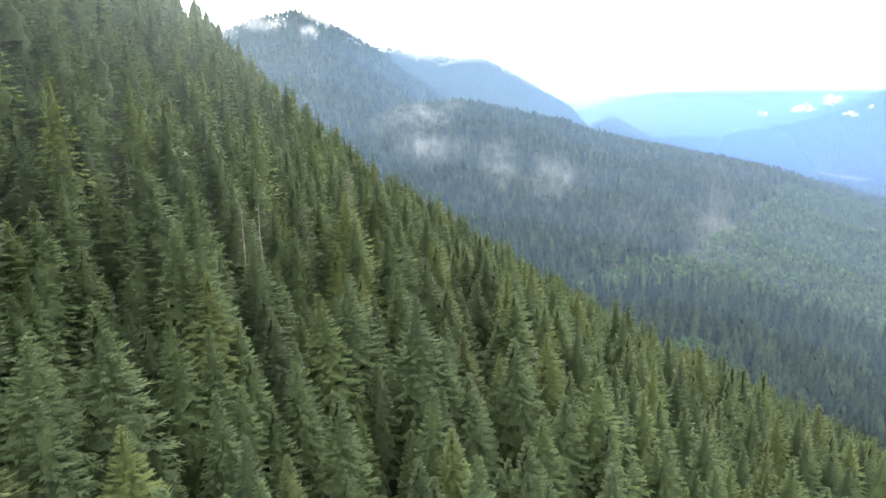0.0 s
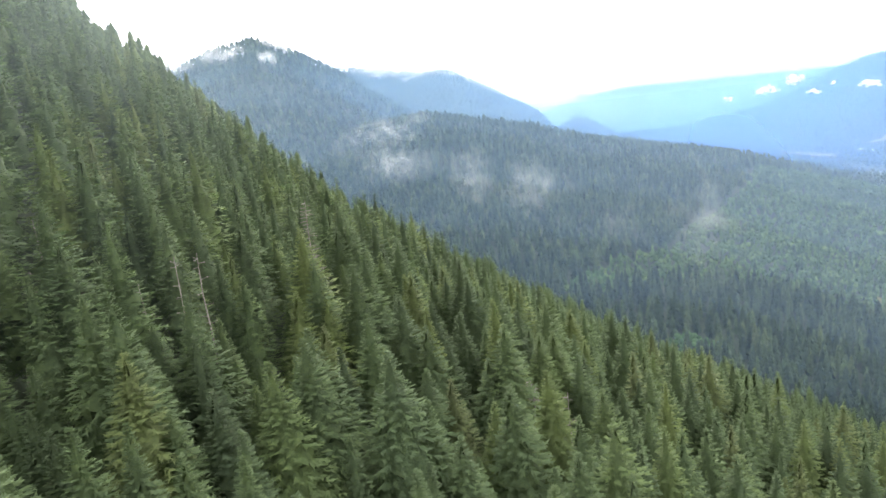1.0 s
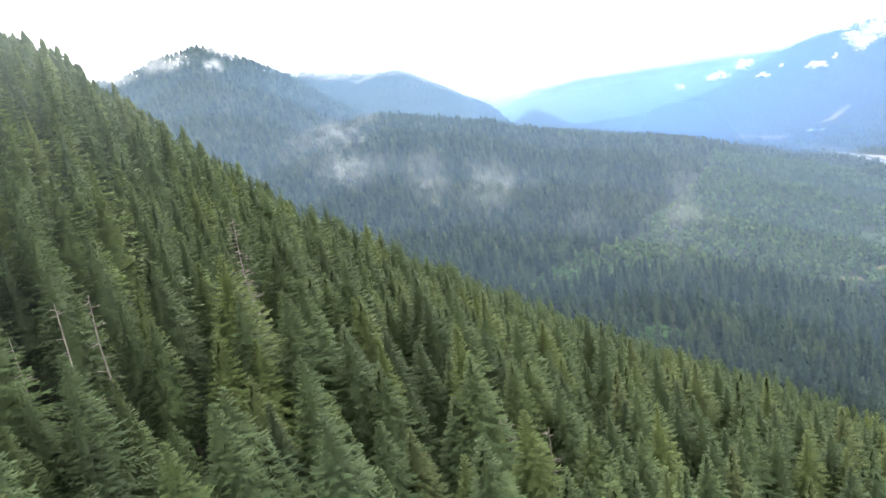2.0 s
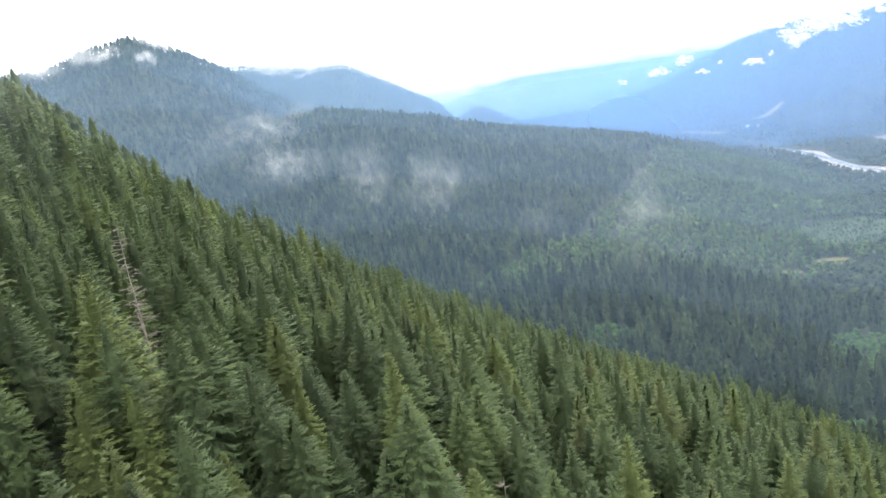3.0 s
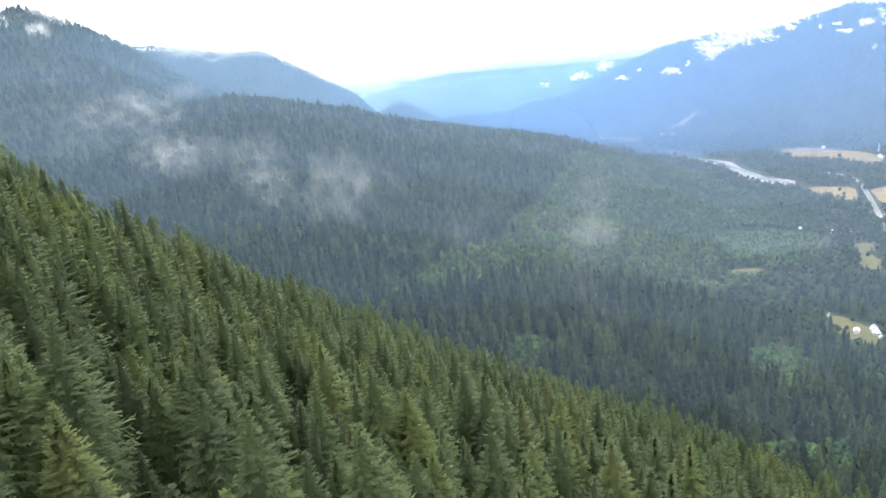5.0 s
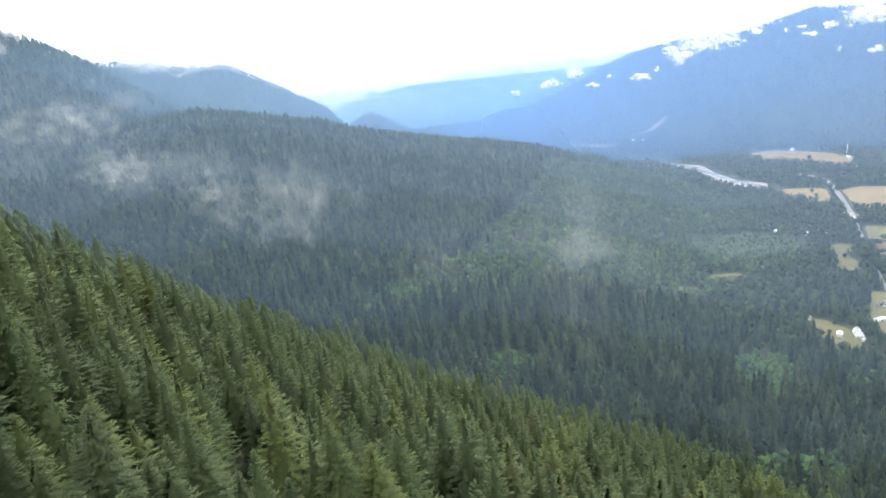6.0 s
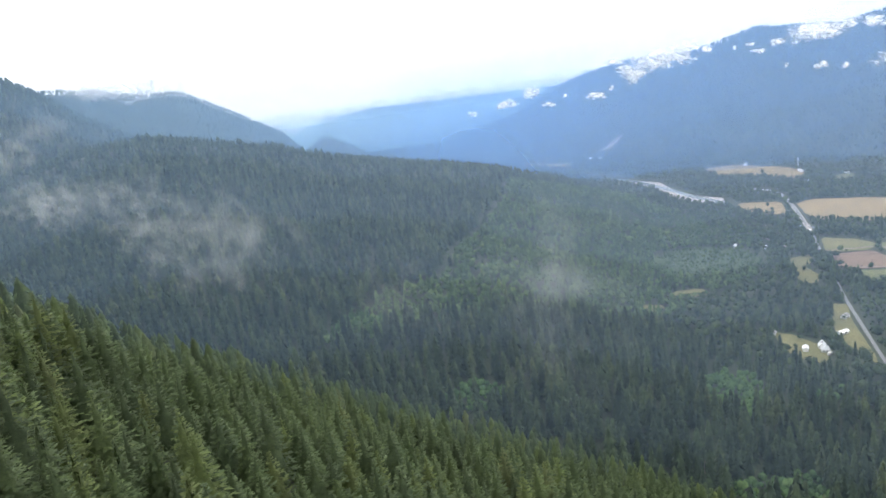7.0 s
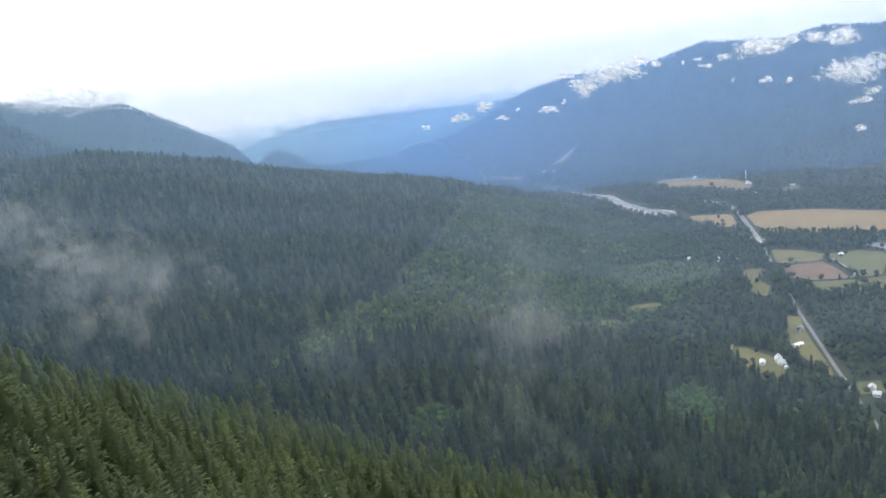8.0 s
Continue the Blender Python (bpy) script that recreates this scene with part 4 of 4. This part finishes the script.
def dead_tree(x, y, top, branches, reach, seed, label):
    g = np.random.default_rng(seed)
    z0 = float(land(x, y)) - 0.8
    h = top - z0
    tree = new("dead_tree")
    tree.location = (x, y, z0)
    wob = g.uniform(-0.25, 0.25, (6, 2))
    spine = [(wob[k][0] * k / 3, wob[k][1] * k / 3, h * k / 5) for k in range(6)]
    part("trunk", *tube(spine, [0.24, 0.20, 0.17, 0.13, 0.09, 0.045], 8), dead_wood, tree)
    for k in range(branches):
        u = g.uniform(0.5, 0.99)
        c = np.array([np.interp(u * 5, range(6), [s[i] for s in spine]) for i in range(3)])
        a, L = g.uniform(0, 2 * math.pi), reach * (1.15 - 0.75 * u) * g.uniform(0.6, 1.2)
        d = np.array([math.cos(a), math.sin(a), g.uniform(-0.15, 0.25)])
        tip = c + d * L + np.array([0, 0, -0.10 * L])
        v1, f1 = tube([c, c + d * L * 0.5, tip], [0.07, 0.045, 0.018], 4)
        n, fs = len(v1), list(f1)
        vs = [v1]
        for e in range(3):
            p = c + d * L * g.uniform(0.4, 0.9)
            q = p + np.array([-d[1], d[0], 0.1]) * g.choice((-1, 1)) * L * g.uniform(0.15, 0.35) + d * 0.2 * L
            v2, f2 = tube([p, q], [0.045, 0.016], 3)
            vs.append(v2)
            fs += [tuple(i + n for i in t) for t in f2]
            n += len(v2)
        part("branch", np.concatenate(vs), fs, dead_wood, tree)
    tagged(tree, label, "dead tree", "dead trees on the slope")


dead_tree(-32.2, 121.2, 223.2, 16, 2.6, 1, "bare grey dead conifer trunk with short broken branches")
dead_tree(-51.9, 116.9, 231.7, 26, 3.4, 2, "bleached dead conifer with bare one-sided branches")
dead_tree(-38.6, 114.5, 221.6, 9, 3.2, 3, "broken white snag with bare spreading limbs")
dead_tree(-33.8, 115.7, 224, 12, 2.2, 4, "thin grey dead conifer among green firs")
dead_tree(-21, 160, 224, 64, 3.2, 5, "grey brown dead conifer with many bare twigs")
dead_tree(-19, 152, 214, 48, 3.0, 6, "grey brown dead conifer with many bare twigs")
dead_tree(17, 128, 193, 30, 3.2, 7, "silvery dead conifer with many bare twigs")
dead_tree(23, 127, 190, 24, 3.0, 8, "silvery dead conifer with many bare twigs")
dead_tree(232, 345, 47, 8, 2.0, 9, "pale bare snag standing among the valley trees")


# ---- farms and houses ----
def box(x0, x1, y0, y1, z0, z1):
    v = [(x, y, z) for z in (z0, z1) for y in (y0, y1) for x in (x0, x1)]
    return v, [(0, 2, 3, 1), (4, 5, 7, 6), (0, 1, 5, 4), (2, 6, 7, 3), (0, 4, 6, 2), (1, 3, 7, 5)]


def gable_wall(w, d, h, rise):
    """Four walls with pointed gable ends along the length."""
    a, b = w / 2, d / 2
    v = [(-a, -b, 0), (a, -b, 0), (a, b, 0), (-a, b, 0), (-a, -b, h), (a, -b, h), (a, b, h), (-a, b, h), (-a, 0, h + rise), (a, 0, h + rise)]
    return v, [(0, 1, 5, 4), (1, 2, 6, 9, 5), (2, 3, 7, 6), (3, 0, 4, 8, 7), (0, 3, 2, 1), (4, 5, 9, 8), (6, 7, 8, 9)]


def gable_roof(w, d, h, rise, over=0.5, t=0.22):
    a, b, k = w / 2 + over, d / 2 + over, over * rise / (d / 2)
    prof = [(-b, h - k), (0, h + rise), (b, h - k), (b, h - k + t), (0, h + rise + t), (-b, h - k + t)]
    v = [(x, y, z) for x in (-a, a) for y, z in prof]
    f = [(i, (i + 1) % 6, 6 + (i + 1) % 6, 6 + i) for i in range(6)] + [(5, 4, 1, 0), (4, 3, 2, 1), (6, 7, 10, 11), (7, 8, 9, 10)]
    return v, f


def building(name, x, y, turn, w, d, h, rise, walls, roof, label, windows=2, chimney=False, door=True):
    w, d, h, rise = 0.52 * w, 0.56 * d, max(2.4, 0.8 * h), 0.72 * rise
    z = float(land(x, y))
    top = new(name)
    top.matrix_world = pose(x, y, z - 0.1, 0, 0, turn)
    part("wall", *gable_wall(w, d, h, rise), walls, top)
    part("roof", *gable_roof(w, d, h, rise), roof, top)
    for side in (-1, 1):
        for k in range(windows):
            cx = w * ((k + 0.5) / windows - 0.5) * 0.9
            win = part("window", *box(cx - 0.75, cx + 0.75, side * d / 2 - 0.06, side * d / 2 + 0.06, 1.0, 2.3), white_paint, top)
            part("pane", *box(cx - 0.62, cx + 0.62, side * d / 2 - 0.08, side * d / 2 + 0.08, 1.12, 2.18), dark_glass, win)
    if door:
        part("door", *box(w * 0.1 - 0.5, w * 0.1 + 0.5, -d / 2 - 0.09, -d / 2 + 0.05, 0.1, 2.1), dark_glass, top)
    if chimney:
        part("chimney", *box(-w * 0.2 - 0.4, -w * 0.2 + 0.4, -0.4, 0.4, h + rise * 0.5, h + rise + 1.0), shingle, top)
    return tagged(top, label, "house" if "house" in name else "shed")


building("house", 450, 461, 40, 12, 8, 3.0, 3.2, white_paint, metal_roof, "white house with pale metal gable roof in a yard", 3, True)
building("house", 446, 455, 130, 10, 7, 3.0, 2.8, white_paint, metal_roof, "white house wing with pale metal gable roof", 2)
building("shed", 438, 465, 40, 11, 6, 2.6, 1.2, white_paint, metal_roof, "low white garage beside the house", 1)
building("shed", 446, 500, 30, 8, 4, 2.6, 1.0, white_paint, shingle, "low grey shed at the edge of the yard", 1)
building("shed", 482, 469, -4, 15, 6, 3.0, 0.9, white_paint, white_paint, "long white shed with a white roof", 2)
building("house", 510, 489, 10, 11, 8, 2.8, 1.8, white_paint, shingle, "small white house with a grey shingle roof", 2)
building("house", 453, 394, 30, 9, 7, 3.0, 2.4, white_paint, metal_roof, "white house with pale roof beside the road", 2)
building("house", 447, 387, 120, 8, 6, 2.8, 2.0, white_paint, metal_roof, "small white house with pale roof beside the road", 2)
building("barn", 712, 590, 30, 11, 7, 3.0, 1.8, barn_wall, white_paint, "dark barn with a white roof on the farm", 0)
building("shed", 700, 598, 30, 8, 5, 2.6, 1.2, barn_wall, shingle, "dark farm shed beside the barn", 0)
building("barn", 1024, 966, 60, 22, 10, 4.0, 2.2, white_paint, metal_roof, "long white barn at the end of the hay field", 0)
building("barn", 1040, 1100, 20, 14, 9, 3.6, 2.2, white_paint, metal_roof, "white barn behind the far hay field", 0)
building("barn", 1038, 892, 70, 12, 9, 3.6, 2.2, white_paint, metal_roof, "white barn beside the green pasture", 0)
building("house", 965, 905, 30, 12, 9, 3.0, 2.2, white_paint, metal_roof, "white farmhouse among trees on the valley floor", 2)
building("house", 985, 1515, 10, 18, 12, 4.0, 2.2, white_paint, metal_roof, "white building below the bare slope", 2)
building("house", 1000, 1490, 10, 16, 12, 4.0, 2.2, white_paint, metal_roof, "white building below the bare slope", 2)
building("shed", 613, 704, 40, 10, 4, 2.4, 0.8, white_paint, white_paint, "white shed at the clearing edge", 0)
building("shed", 629, 677, 30, 12, 4, 2.4, 0.8, white_paint, white_paint, "white shed at the clearing edge", 0)


def vehicle(x, y, turn, paint, label):
    """A parked van: body, glass, four wheels."""
    top = new("van")
    top.matrix_world = pose(x, y, float(land(x, y)) + 0.5, 0, 0, turn)
    prof = [(-2.4, 0.35), (2.3, 0.35), (2.4, 1.0), (1.5, 1.15), (0.9, 1.95), (-2.3, 2.0), (-2.45, 1.2)]
    n = len(prof)
    v = [(px, s, pz) for s in (-0.9, 0.9) for px, pz in prof]
    part("body", v, [(i, (i + 1) % n, n + (i + 1) % n, n + i) for i in range(n)] + [tuple(range(n))[::-1], tuple(range(n, 2 * n))], paint, top)
    part("windscreen", [(1.46, -0.75, 1.2), (1.46, 0.75, 1.2), (0.95, 0.75, 1.9), (0.95, -0.75, 1.9)], [(0, 1, 2, 3)], dark_glass, top)
    for s in (-1, 1):
        part("side_window", *box(-2.0, 0.7, s * 0.9 - 0.02, s * 0.9 + 0.02, 1.25, 1.8), dark_glass, top)
        for wx in (-1.5, 1.5):
            a = np.linspace(0, 2 * math.pi, 12, endpoint=False)
            wv = [(wx + 0.36 * math.cos(q), s * 0.85 + o, 0.36 + 0.36 * math.sin(q)) for o in (-0.11, 0.11) for q in a]
            wheel = part("wheel", wv, [(i, (i + 1) % 12, 12 + (i + 1) % 12, 12 + i) for i in range(12)] + [tuple(range(12))[::-1], tuple(range(12, 24))], asphalt, top)
    tagged(top, label, "van", "parked vans")


vehicle(451, 411, 48, white_paint, "white van standing on the country road")
vehicle(443, 449, 20, white_paint, "white van parked beside the house")
vehicle(712, 689, 47, white_paint, "white van on the country road by the bridge")

# bridge where the road crosses the river
bridge = new("road_bridge")
bridge.matrix_world = pose(722, 699.5, float(land(722, 699)) + 0.55, 0, 0, 46)
part("deck", *box(-15, 15, -2.6, 2.6, -0.7, 0.06), gravel, bridge)
for s in (-1, 1):
    part("parapet", *box(-15, 15, s * 2.5 - 0.15, s * 2.5 + 0.15, 0.06, 1.0), gravel, bridge)
tagged(bridge, "pale concrete road bridge with low parapets over river", "bridge")

# radio mast by the far barn
mast = new("radio_mast")
mast.location = (1040, 985, float(land(1040, 985)))
part("pole", *tube([(0, 0, -1), (0, 0, 10), (0, 0, 20)], [0.4, 0.3, 0.16], 8), white_paint, mast)
for k in range(3):
    part("crossarm", *box(-1.4, 1.4, -0.12, 0.12, 15 + 2 * k, 15.25 + 2 * k), white_paint, mast)
tagged(mast, "tall pale radio mast beside the barn", "mast")

# farm tracks
for line, w in (([(655, 622), (690, 602), (700, 598)], 2.6), ([(700, 592), (668, 545), (655, 532), (622, 572)], 3.0), ([(640, 650), (655, 690), (668, 740), (700, 830)], 3.0), ([(1020, 950), (985, 915), (960, 880)], 3.5)):
    tagged(ribbon("track", line, [0.62 * w] * len(line), scar_earth, 0.62, 0.9), "pale gravel farm track between the fields", "track", kind="structure")

# the bare slip on the far mountainside
sv, sf = [], []
for i in range(13):
    u = i / 12
    cx, cy = 968 + 95 * u, 1462 + 30 * u
    wdt = 15 * math.sin(math.pi * min(1, 0.12 + u * 0.8)) + 6
    for k in range(5):
        px, py = cx + (k - 2) * wdt / 4 * 0.75, cy - (k - 2) * wdt / 4 * 0.66 + 2 * math.sin(i * 1.7 + k)
        sv.append((px, py, float(land(px, py)) + 24))
for i in range(12):
    sf += [(i * 5 + k, i * 5 + k + 1, (i + 1) * 5 + k + 1, (i + 1) * 5 + k) for k in range(4)]
tagged(part("bare_slope", sv, sf, scar_earth), "pale bare earth slip on the far mountainside", "landslip", kind="structure")

# lone trees along the fields and the river
def field_tree(x, y, s, k):
    t = new("field_tree")
    t.matrix_world = Matrix.LocRotScale((x, y, float(land(x, y)) - 0.2), Euler((0, 0, k)), (0.66 * s, 0.66 * s, 0.72 * s))
    v, f, _, soft_n = broadleaf(500 + k, 110, 9.5, 4.6)
    part("crown", v, f, leaves_single, t)
    part("trunk", *tube([(0, 0, -0.5), (0.1, 0, 3), (0.1, 0.1, 7)], [0.4, 0.3, 0.15], 6), bark, t)
    for e in range(3):
        a = 2.1 * e + k
        part("limb", *tube([(0.1, 0, 3.5 + e), (1.2 * math.cos(a), 1.2 * math.sin(a), 6 + e), (2.2 * math.cos(a), 2.2 * math.sin(a), 8 + e)], [0.15, 0.1, 0.04], 5), bark, t)
    tagged(t, "dark green rounded broadleaf tree beside a field", "tree", "field trees")


leaves_single = foliage("leaves_single", HEMLOCK, "object", 0.15, 0.6)
for k, (x, y, s) in enumerate([(598, 575, 1.25), (664, 522, 0.8), (668, 526, 0.9), (812, 618, 1.3), (768, 706, 1.0), (742, 700, 0.9), (804, 640, 0.8), (720, 590, 0.7), (728, 600, 0.6), (610, 603, 0.9), (616, 597, 0.8), (606, 596, 0.7), (588, 592, 0.8), (985, 1010, 1.2), (960, 1010, 1.1), (790, 820, 0.9), (775, 800, 0.8), (470, 468, 0.7), (452, 482, 0.6), (436, 472, 0.6), (508, 488, 0.6), (545, 528, 0.8), (578, 548, 1.0), (572, 538, 0.9)]):
    field_tree(x, y, s, k)
